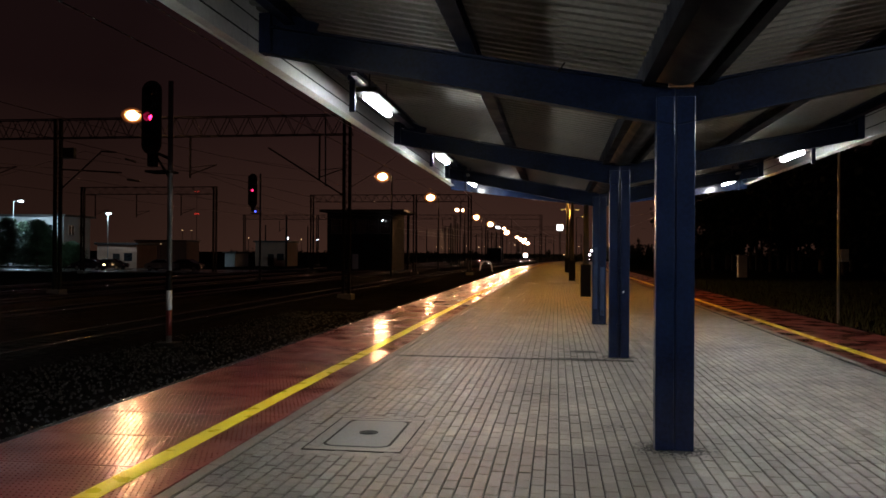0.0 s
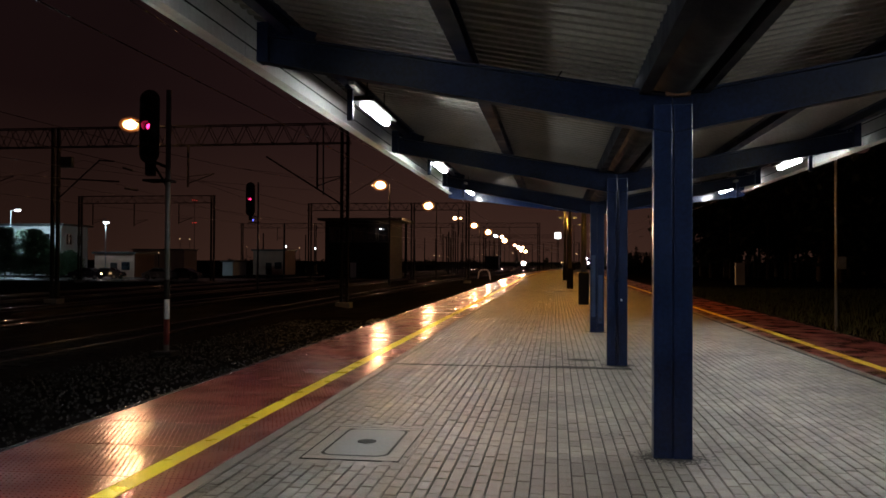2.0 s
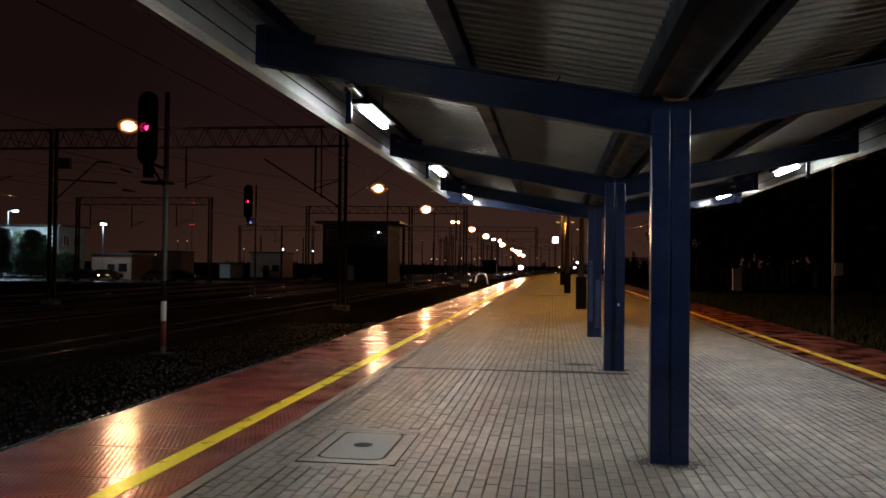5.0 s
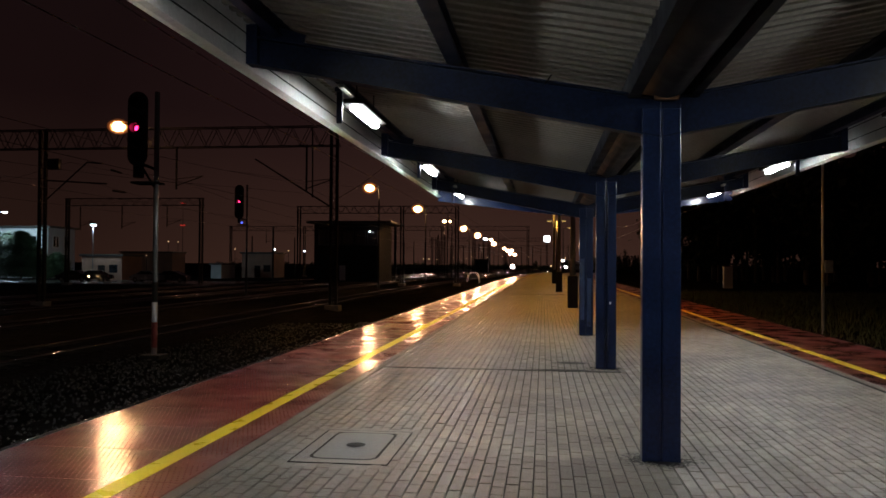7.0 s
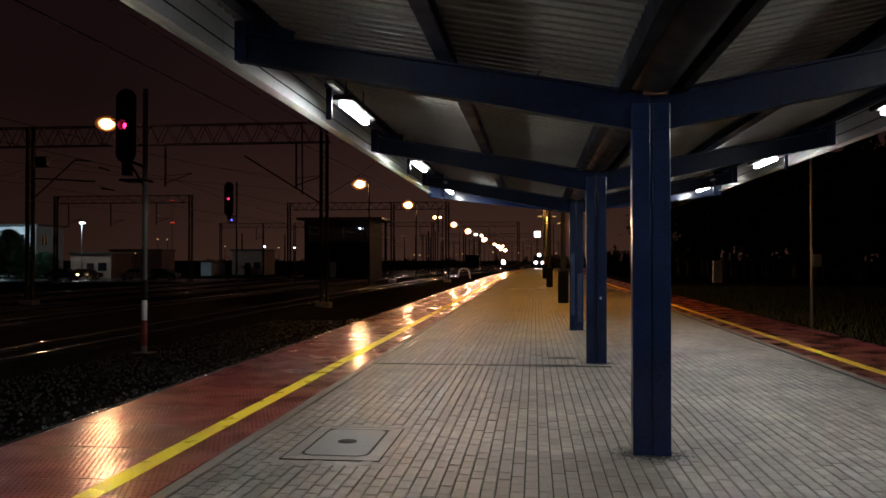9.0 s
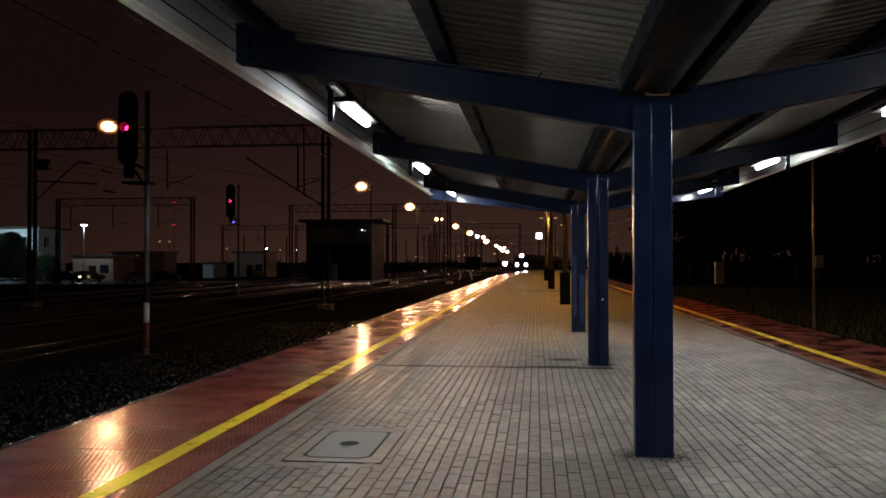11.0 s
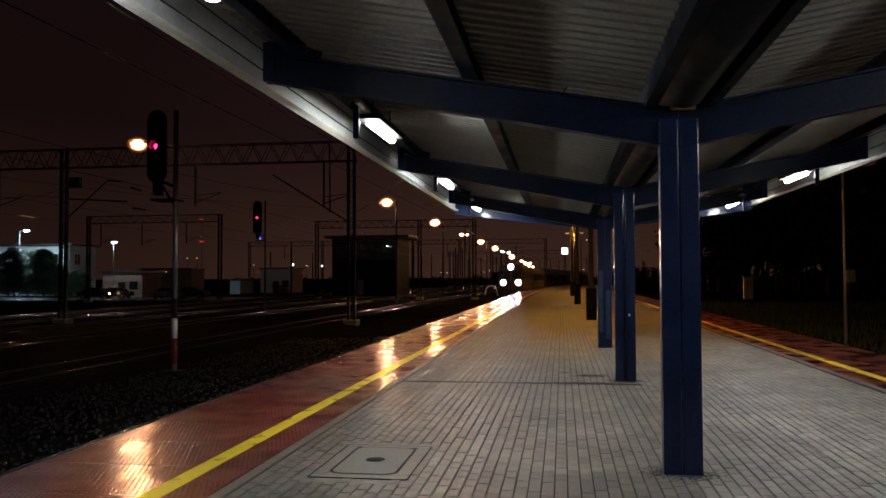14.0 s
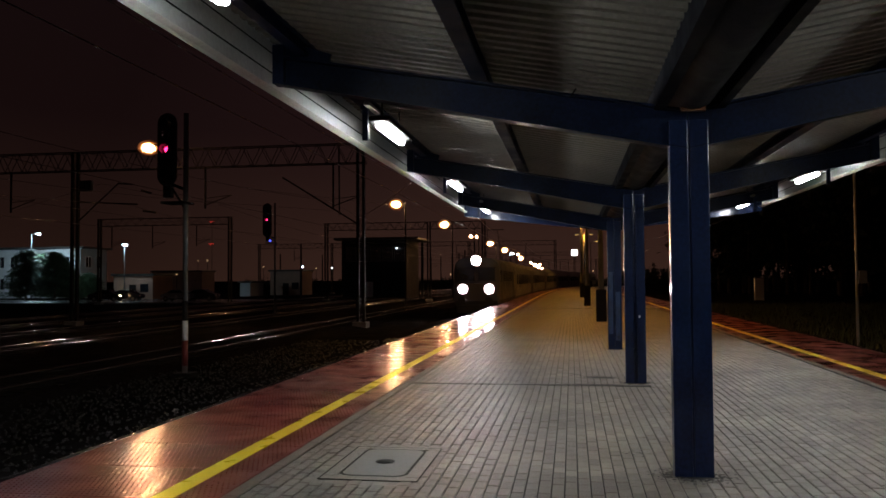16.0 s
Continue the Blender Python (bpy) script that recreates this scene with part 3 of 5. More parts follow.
# ---- cover in the paving ----
def manhole():
    t = thing("manhole_cover", pose(-1.64, 7.05, 0), "rectangular worn metal access cover set in the paving", "manhole cover")
    bm = B()
    for x0, x1, y0, y1 in ((-0.4, 0.4, -0.62, -0.5), (-0.4, 0.4, 0.56, 0.64), (-0.4, -0.29, -0.5, 0.56), (0.29, 0.4, -0.5, 0.56)):
        box(bm, x0 + 0.002, x1 - 0.002, y0 + 0.002, y1 - 0.002, -0.012, 0.003, 0.002)
    box(bm, -0.46, 0.47, -0.78, 0.8, -0.0135, -0.004)
    part("frame", bm, M_PAVER, t, "concrete surround of the cover")
    bm = B()
    pts = []
    for cx, cy, a0 in ((0.17, 0.44, 0), (-0.17, 0.44, 90), (-0.17, -0.38, 180), (0.17, -0.38, 270)):
        for k in range(6):
            a = radians(a0 + 18 * k)
            pts.append((cx + 0.095 * math.cos(a), cy + 0.095 * math.sin(a)))
    lo = [bm.verts.new((x, y, -0.01)) for x, y in pts]
    hi = [bm.verts.new((x, y, 0.006)) for x, y in pts]
    bm.faces.new(hi)
    for i in range(len(pts)):
        j = (i + 1) % len(pts)
        bm.faces.new((lo[i], lo[j], hi[j], hi[i]))
    bm2 = B()
    ring = [bm2.verts.new((x * 1.095, 0.03 + (y - 0.03) * 1.05, 0.0045)) for x, y in pts]
    bm2.faces.new(ring)
    part("gap", bm2, M_JOINT, t, "dark gap round the lid")
    part("lid", bm, M_LID, t, "scuffed grey lid with rounded corners")
    bm = B()
    for x0, x1, y0, y1 in ((-0.41, 0.41, -0.63, -0.618), (-0.41, 0.41, 0.637, 0.649), (-0.412, -0.4, -0.63, 0.65), (0.4, 0.412, -0.63, 0.65)):
        box(bm, x0, x1, y0, y1, -0.006, 0.0035)
    part("outer_joint", bm, M_JOINT, t)
    bm = B()
    tube(bm, (0.0, 0.03, 0.004), (0.0, 0.03, 0.0085), 0.085, n=20)
    part("lifting_hole", bm, M_JOINT, t, "round dark lifting recess")
    bm = B()
    for k in range(5):
        box(bm, -0.05 + 0.02 * k, -0.04 + 0.02 * k, -0.02, 0.08, 0.0085, 0.011)
    part("recess_ribs", bm, M_DARKSTEEL, t)


manhole()


def studs():
    """Small raised studs on the red slabs, in staggered rows, along the stretch by the cover."""
    verts, faces = [], []
    rnd = random.Random(4)
    j, y = 0, 4.3
    while y < 24:
        x = -4.52 + (0.022 if j % 2 else 0.0)
        while x < -2.63:
            if not -3.115 < x < -2.915 and abs((y - SLAB_Y0) % SLAB) > 0.012:
                k = len(verts)
                r, h = 0.0095, 0.003 * rnd.uniform(0.6, 1.1)
                for q in range(6):
                    a = q * 1.0472
                    verts.append((x + r * math.cos(a), y + r * math.sin(a), -0.0005))
                for q in range(6):
                    a = q * 1.0472
                    verts.append((x + 0.55 * r * math.cos(a), y + 0.55 * r * math.sin(a), h))
                faces.append(tuple(range(k + 6, k + 12)))
                for q in range(6):
                    faces.append((k + q, k + (q + 1) % 6, k + 6 + (q + 1) % 6, k + 6 + q))
            x += 0.044
        y += 0.06
        j += 1
    me = bpy.data.meshes.new("slab_studs")
    me.from_pydata(verts, [], faces)
    me.materials.append(M_STUD)
    ob = new("slab_studs", me)
    ob.parent = PLATFORM
    tagged(ob, "small raised studs on the red slabs", kind="stuff")


studs()


def dirt(cx, cy, rx, ry, seed, count=620):
    """A thin crust of dark dirt: many small flakes, dense in the middle and scattered at the rim."""
    rnd = random.Random(seed)
    verts, faces = [], []
    for k in range(count):
        a, q = rnd.uniform(0, 6.2832), rnd.random() ** 0.62 * (1 + 0.3 * math.sin(seed + 3 * k))
        x, y = cx + rx * q * math.cos(a), cy + ry * q * math.sin(a)
        r = rnd.uniform(0.006, 0.028) * (1.25 - 0.6 * min(q, 1.3))
        i = len(verts)
        m = rnd.randint(5, 7)
        for n in range(m):
            b = 6.2832 * n / m
            f = rnd.uniform(0.5, 1.2) * r
            verts.append((x + f * math.cos(b), y + f * math.sin(b), 0.0022 + k * 0.000003))
        faces.append(tuple(range(i, i + m)))
    me = bpy.data.meshes.new("dirt_patch")
    me.from_pydata(verts, [], faces)
    me.materials.append(M_DIRT)
    tagged(new("dirt_patch", me), "thin dark patch of dirt on the paving", "dirt", "dirt patches", "stuff")


for k, y in enumerate(COL_Y[2:]):
    dirt(AXIS, y - 0.02, 0.31, 0.24, k)
dirt(0.3, 12.6, 0.5, 0.07, 11)
dirt(0.42, 13.5, 0.3, 0.16, 12)
dirt(0.05, 13.9, 0.4, 0.3, 14, 90)
dirt(0.55, 7.7, 0.22, 0.16, 16, 25)
bm = B()
for k in range(36):
    x0 = -2.45 + 0.1 * k
    box(bm, x0, x0 + 0.1, 12.5 - 0.05 - 0.012 * (k % 3), 12.5 + 0.05 + 0.01 * (k % 4), -0.004, 0.003)
part("expansion_joint", bm, M_DIRT, PLATFORM, "dark uneven joint across the paving")


# ---- railway equipment ----
def lattice(bm, a, b, h, w, n, r=0.03):
    """A lattice girder from a to b, h high and w deep, with zigzag bracing."""
    a, b = Vector(a), Vector(b)
    side = Vector((0, w / 2, 0)) if abs((b - a).x) > abs((b - a).y) else Vector((w / 2, 0, 0))
    up = Vector((0, 0, h))
    if abs((b - a).z) > (b - a).xy.length:
        up = Vector((h, 0, 0))
        side = Vector((0, w / 2, 0))
    for s in (-1, 1):
        bar(bm, a + side * s, b + side * s, r * 2, r * 2)
        bar(bm, a + side * s + up, b + side * s + up, r * 2, r * 2)
        for i in range(n):
            p, q = a.lerp(b, i / n), a.lerp(b, (i + 0.5) / n)
            q2 = a.lerp(b, (i + 1) / n)
            bar(bm, p + side * s, q + side * s + up, r * 1.1, r * 1.1)
            bar(bm, q + side * s + up, q2 + side * s, r * 1.1, r * 1.1)


def gantry(x0, x1, y, z, h, posts, drops=()):
    g = thing("catenary_gantry", pose(0, 0, 0), "dark steel lattice gantry spanning the tracks on slim masts", "gantry", "catenary gantries")
    bm = B()
    lattice(bm, (x0, y, z), (x1, y, z), h, 0.5, max(6, int((x1 - x0) / 1.1)), 0.028)
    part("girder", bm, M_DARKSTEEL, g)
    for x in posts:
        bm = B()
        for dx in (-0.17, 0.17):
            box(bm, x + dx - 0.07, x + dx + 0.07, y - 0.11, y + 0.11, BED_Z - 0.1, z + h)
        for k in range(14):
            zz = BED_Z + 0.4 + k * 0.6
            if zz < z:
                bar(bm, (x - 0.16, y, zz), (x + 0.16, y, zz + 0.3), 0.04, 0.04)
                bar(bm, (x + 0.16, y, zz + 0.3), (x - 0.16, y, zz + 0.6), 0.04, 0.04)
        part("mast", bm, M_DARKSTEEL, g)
        bm = B()
        box(bm, x - 0.4, x + 0.4, y - 0.4, y + 0.4, BED_Z - 0.1, BED_Z + 0.25, 0.03)
        part("foundation", bm, M_WALL, g)
    for x, dz in drops:
        bm = B()
        bar(bm, (x, y, z), (x, y, z - dz), 0.09, 0.09)
        tube(bm, (x, y, z - dz + 0.2), (x + 1.6, y, z - dz + 0.75), 0.03, n=6)
        tube(bm, (x, y, z - dz + 0.6), (x + 1.5, y, z - dz + 0.75), 0.02, n=6)
        part("drop_arm", bm, M_DARKSTEEL, g)
    return g


FIRST = gantry(-46, -11.4, 44.6, 8.2, 1.1, (-29.25, -11.7), ((-21.0, 2.4), (-13.3, 2.6), (-33.5, 2.4)))
gantry(-53.52, -37.28, 86, 7.9, 0.8, (-53.31, -37.55), ((-51.80, 2.5), (-46.82, 2.6), (-41.52, 2.4)))
gantry(-30.09, -10.13, 97, 7.7, 0.85, (-29.80, -16.98, -10.33), ((-11.42, 2.9),))
gantry(-27.76, -2.59, 150, 7.8, 0.8, (-27.54, -18.71, -2.90), ((-21.04, 2.4), (-12.94, 2.3), (-8.26, 2.3)))
gantry(-30.0, 1.0, 215, 7.7, 0.85, (-29.5, -14.5, 0.8), ((-22.5, 2.4), (-8.0, 2.3)))
gantry(-60.0, -30.0, 150, 7.7, 0.85, (-59.5, -45, -30.2), ((-52.5, 2.4), (-38.0, 2.3)))
gantry(-34.0, 9.0, 300, 7.7, 0.85, (-33.5, -14.5, 8.8), ())


for ends in (((-29.05, 44.60, 5.19), (-26.49, 44.60, 7.40)), ((-26.49, 44.60, 7.40), (-25.57, 44.60, 7.33)), ((-11.96, 44.60, 4.81), (-16.31, 44.60, 7.50)),
             ((-29.06, 44.60, 6.36), (-25.24, 44.60, 6.14)), ((-12.97, 44.60, 9.12), (-12.94, 44.60, 5.29))):
    bm = B()
    tube(bm, *ends, 0.045, n=6)
    part("bracket_arm", bm, M_DARKSTEEL, FIRST)
bm = B()
box(bm, -28.74, -28.02, 44.2, 44.5, 6.96, 7.59, 0.03)
part("switch_box", bm, M_BLACK, FIRST)
for ends in (((-25.00, 44.60, 6.96), (-24.37, 44.60, 6.76)), ((-24.88, 44.60, 5.74), (-24.07, 44.60, 5.63)), ((-28.64, 44.60, 7.33), (-28.14, 44.60, 7.35))):
    bm = B()
    tube(bm, *ends, 0.06, n=8)
    part("insulator", bm, M_BLACK, FIRST, "dark ribbed insulator")


def cantilever_mast(x, y, h, arm, label="dark concrete catenary mast with a bracket arm"):
    g = thing("catenary_mast", pose(x, y, BED_Z), label, "mast", "catenary masts")
    bm = B()
    tube(bm, (0, 0, -0.1), (0, 0, h), 0.17, 0.12, 10)
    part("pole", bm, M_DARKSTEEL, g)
    bm = B()
    if arm:
        tube(bm, (0, 0, 5.6), (arm, 0, 7.2), 0.03, n=6)
        tube(bm, (0, 0, 7.3), (arm, 0, 7.2), 0.025, n=6)
        tube(bm, (arm * 0.55, 0, 6.45), (arm * 1.1, 0, 6.2), 0.02, n=6)
        part("bracket_arm", bm, M_DARKSTEEL, g)
    else:
        bm.free()
    return g


for x, y, h, arm in (
    (-40.91, 120.0, 8.2, 0.0),
    (-21.69, 118.0, 8.5, 0.0),
    (-38.87, 160.0, 8.0, 0.0),
    (-19.48, 150.0, 8.0, 0.0),
    (-27.76, 190.0, 8.0, 2.2),
    (-26.95, 135.0, 8.0, 0.0),
    (-16.43, 190.0, 9.0, 2.2),
    (-17.06, 260.0, 9.0, -2.2),
    (-53.15, 170.0, 8.0, 0.0),
    (-58.97, 160.0, 8.0, 0.0),
    (-27.46, 240.0, 8.0, 0.0),
    (-25.09, 330.0, 8.0, 0.0),
):
    cantilever_mast(x, y, h, arm)
for k, (x, y) in enumerate(((-24.1, 182.0), (-26.8, 210.0), (-21.6, 178.0), (-23.2, 236.0), (-17.2, 205.0), (-19.5, 246.0), (-15.0, 204.0),
                            (-18.8, 275.0), (-11.6, 250.0), (-10.9, 265.0), (-3.8, 282.0), (-1.1, 305.0), (-33.8, 196.0), (-31.0, 168.0),
                            (-36.5, 228.0), (-42.0, 205.0), (-46.5, 214.0), (-8.1, 300.0))):
    cantilever_mast(x, y, 8.0 + 0.5 * (k % 3), (0.0, 2.2, -2.2)[k % 3])


def wire(name, pts, r=0.008):
    cu = bpy.data.curves.new(name, "CURVE")
    cu.dimensions, cu.bevel_depth, cu.bevel_resolution = "3D", r, 1
    sp = cu.splines.new("POLY")
    sp.points.add(len(pts) - 1)
    for p, q in zip(sp.points, pts):
        p.co = (*q, 1)
    cu.materials.append(M_WIRE)
    return tagged(new(name, cu), "thin overhead wire above the tracks", "overhead wire", "overhead wires")


for cx in (TRACK_X, -13.75, -20.6, -26.0, 8.05):
    ys = [-20 + 10 * i for i in range(34)]
    wire("contact_wire", [(cx + shift(y), y, RAIL_Z + 5.5) for y in ys], 0.009)
    pts = []
    for y in [-20 + 6.5 * i for i in range(52)]:
        u = ((y + 8.4) % 53) / 53
        pts.append((cx + shift(y), y, RAIL_Z + 7.0 - 4 * u * (1 - u) * 0.9))
    wire("messenger_wire", pts, 0.009)


wire("stay_wire", [(-11.50, 44.60, 5.22), (-9.62, 42.00, 5.72), (-7.87, 40.00, 6.48)], 0.02)
wire("feeder_wire", [(-44.39, 60.00, 7.49), (-32.14, 52.00, 8.38), (-29.95, 60.00, 7.94), (-22.65, 75.00, 8.24)], 0.012)
wire("feeder_wire", [(-23.97, 60.00, 8.64), (-21.15, 70.00, 8.90), (-18.00, 90.00, 9.78), (-14.18, 110.00, 11.55)], 0.012)


def signal(x, y, base_z, h_lens, side, head_w, head_h, red, blue, striped):
    s = thing("railway_signal", pose(x, y, base_z), "tall railway light signal showing red on a banded pole" if striped
              else "far railway light signal showing red on a dark pole", "railway signal", "railway signals")
    top = h_lens + head_h * 0.5
    bm = B()
    tube(bm, (0, 0, 0), (0, 0, top), 0.075, 0.07, 14)
    part("pole", bm, M_STEEL, s, smooth=True)
    if striped:
        for z0, z1, mt in ((0.25, 0.95, M_REDPAINT), (0.95, 1.5, M_WHITE), (1.5, 2.05, M_DARKSTEEL)):
            bm = B()
            tube(bm, (0, 0, z0), (0, 0, z1), 0.081, n=14)
            part("pole_band", bm, mt, s, smooth=True)
    bm = B()
    box(bm, -0.28, 0.28, -0.28, 0.28, -0.15, 0.06, 0.02)
    part("foundation", bm, M_DARKSTEEL, s)
    # shield with rounded ends
    cx = side
    bm = B()
    pts = []
    w = head_w / 2
    hh = head_h / 2 - w
    for k in range(13):
        a = math.pi * k / 12
        pts.append((cx + w * math.cos(a), h_lens + hh + w * math.sin(a)))
    for k in range(13):
        a = math.pi + math.pi * k / 12
        pts.append((cx + w * math.cos(a), h_lens - hh + w * math.sin(a)))
    prism(bm, pts, -0.14, -0.10)
    shield = part("shield", bm, M_BLACK, s, "black background shield")
    bm = B()
    box(bm, cx - w * 0.55, cx + w * 0.55, -0.10, 0.16, h_lens - hh, h_lens + hh, 0.03)
    part("lamp_case", bm, M_BLACK, s)
    for i in range(5):
        z = h_lens + (i - 2) * head_h * 0.17
        bm = B()
        bmesh.ops.create_cone(bm, cap_ends=False, segments=16, radius1=0.12, radius2=0.135, depth=0.22,
                              matrix=Matrix.Translation((cx, -0.25, z)) @ pose(0, 0, 0, 90, 0, 0))
        part("visor", bm, M_BLACK, shield)
    for z, mt, on in ((red, M_SIGNRED, True), (blue, M_SIGNBLUE, blue is not None)):
        if on:
            bm = B()
            ball(bm, (cx + (0.25 if mt is M_SIGNBLUE else 0), -0.16, z), 0.075, 1, 0.5, 1, 14)
            part("lens", bm, mt, s, "lit red lens" if mt is M_SIGNRED else "small lit blue lens", smooth=True)
    bm = B()
    bar(bm, (0, 0, h_lens - head_h * 0.5 - 0.1), (cx, -0.02, h_lens - head_h * 0.5 + 0.1), 0.08, 0.08)
    bar(bm, (0, 0, h_lens - 1.7), (cx * 0.8, 0, h_lens - head_h * 0.5 - 0.05), 0.05, 0.05)
    box(bm, cx - 0.13, cx + 0.1, -0.12, 0.1, h_lens - head_h * 0.5 - 0.32, h_lens - head_h * 0.5 + 0.05, 0.02)
    box(bm, cx - 0.1, 0.1, -0.3, 0.3, h_lens - head_h * 0.5 - 0.5, h_lens - head_h * 0.5 - 0.44)
    part("mounting", bm, M_DARKSTEEL, s)
    return s


signal(-10.66, 21.4, BED_Z, 6.29, -0.5, 0.58, 2.06, 6.29, None, True)
signal(-23.3, 62, BED_Z, 7.4, -0.6, 0.75, 2.7, 7.4, 5.75, False)


def flood_mast(x, y, z, w, foot=BED_Z, mat=None, label="tall yard lamp mast with a bright orange sodium lamp"):
    g = thing("yard_lamp", pose(x, y, foot), label, "yard lamp", "yard lamps")
    h = z - foot
    bm = B()
    tube(bm, (w, 0.3, -0.1), (w, 0.3, h + 0.2), 0.13, 0.07, 10)
    tube(bm, (w, 0.3, h + 0.15), (0, 0, h + 0.2), 0.04, n=8)
    part("mast", bm, M_DARKSTEEL, g)
    face = Matrix.Translation((0, 0, h)) @ Vector((0.7, -1.0, -0.3)).to_track_quat("-Y", "Z").to_matrix().to_4x4()
    bm = B()
    box(bm, -w * 0.62, w * 0.62, 0.02, 0.3, -w * 0.4, w * 0.4, 0.05, face)
    box(bm, -w * 0.62, w * 0.62, -0.08, 0.02, w * 0.53, w * 0.56, 0.0, face)
    part("head", bm, M_DARKSTEEL, g, "dark hooded floodlight head")
    # two glowing discs behind the lens paint the lamp's halo
    for y, r, mt, nm, lb in ((0.005, 0.82, M_SODIUMHALO, "outer_glare", "orange disc painting the outer glare of the lamp"),
                             (-0.008, 0.62, M_SODIUMGLARE, "inner_glare", "bright disc painting the inner glare of the lamp")):
        bm = B()
        ball(bm, (0, y, 0), w * r, 1.12, 0.01, 0.8, 20)
        bmesh.ops.transform(bm, matrix=face, verts=bm.verts[:])
        part(nm, bm, mt, g, lb, smooth=True)
    bm = B()
    ball(bm, (0, -0.03, 0), w * (0.40 if y < 60 else 0.28 if y < 140 else 0.19), 1.15, 0.02, 0.76, 18)
    bmesh.ops.transform(bm, matrix=face, verts=bm.verts[:])
    part("lens", bm, mat or (M_SODIUM if y < 140 else M_SODIUMFAR), g, "glowing sodium lamp glass", smooth=True)
    return g


# last value: lamp width, oversized to hold the painted glare
YARD = (
    (-18.41, 85.0, 9.63, 0.95),
    (-18.21, 117.0, 9.57, 1.15),
    (-17.51, 178.0, 9.36, 1.25),
    (-17.96, 222.0, 9.44, 1.50),
    (-19.13, 315.0, 9.46, 1.70),
    (-21.19, 330.0, 11.43, 1.10),
    (-18.34, 150.0, 9.50, 0.55),
    (-17.29, 150.0, 9.50, 0.35),
    (-20.27, 420.0, 9.78, 1.30),
    (-20.29, 460.0, 9.29, 1.50),
    (-20.32, 500.0, 8.25, 1.60),
    (-18.97, 540.0, 8.05, 1.60),
    (-22.39, 580.0, 11.32, 1.30),
)
for x, y, z, w in YARD:
    flood_mast(x, y, z, w)
flood_mast(-24.24, 44.0, 9.36, 0.68, 8.2, label="bright orange sodium lamp fixed on a catenary gantry")


def platform_lamp(x, y, head_h, arm):
    g = thing("platform_lamp_post", pose(x, y, 0), "tall concrete platform lamp post with a thick base", "lamp post", "platform lamp posts")
    bm = B()
    tube(bm, (0, 0, 1.1), (0, 0, head_h), 0.11, 0.065, 12)
    part("pole", bm, M_WALL, g, smooth=True)
    bm = B()
    box(bm, -0.19, 0.19, -0.19, 0.19, -0.01, 1.2, 0.03)
    part("base", bm, M_DARKSTEEL, g, "thick dark base of the post")
    for sx in (-1, 1):
        bm = B()
        tube(bm, (0, 0, head_h - 0.1), (sx * arm, 0, head_h + 0.15), 0.035, n=8)
        part("arm", bm, M_STEEL, g)
        bm = B()
        box(bm, sx * arm - 0.35, sx * arm + 0.35, -0.13, 0.13, head_h + 0.1, head_h + 0.26, 0.05)
        head = part("lamp_head", bm, M_STEEL, g)
        bm = B()
        box(bm, sx * arm - 0.28, sx * arm + 0.28, -0.1, 0.1, head_h + 0.05, head_h + 0.098, 0.02)
        part("lamp_glass", bm, M_DIMSODIUM, head, "warm yellow lit lamp glass")
    return g


for i, y in enumerate((31.0, 48.8, 70.0, 88.0, 104.0, 128.0, 152.0)):
    x = (1.08, 0.9, 0.88, 0.9, 0.7, 0.5, 0.6)[i] + shift(y)
    platform_lamp(x, y, 8.3, 1.1)
    if i > 5:
        continue
    d = bpy.data.lights.new("sodium_light", "AREA")
    d.shape, d.size, d.size_y = "RECTANGLE", 2.8, 0.3
    d.energy, d.color = SODIUM_POWER, (1.0, 0.46, 0.07)
    ob = new("sodium_light", d)
    d.spread = radians(150)
    ob.location = (x, y, 8.25)


def lit_sign(x, y, z):
    g = thing("lit_sign_box", pose(x, y, 0), "small square white lit sign box on a post of the platform", "lit sign")
    bm = B()
    box(bm, -0.25, 0.25, -0.09, 0.09, z - 0.25, z + 0.25, 0.02)
    part("case", bm, M_STEEL, g)
    bm = B()
    box(bm, -0.22, 0.22, -0.1, -0.092, z - 0.22, z + 0.22, 0.003)
    part("face", bm, M_SIGNBOX, g, "plain white glowing face")
    bm = B()
    bar(bm, (0.25, 0, z), (0.75, 0.1, z), 0.05, 0.05)
    tube(bm, (0.75, 0.1, 0), (0.75, 0.1, z + 0.5), 0.05, n=8)
    part("post", bm, M_DARKSTEEL, g)


lit_sign(0.23, 62.0, 3.55)


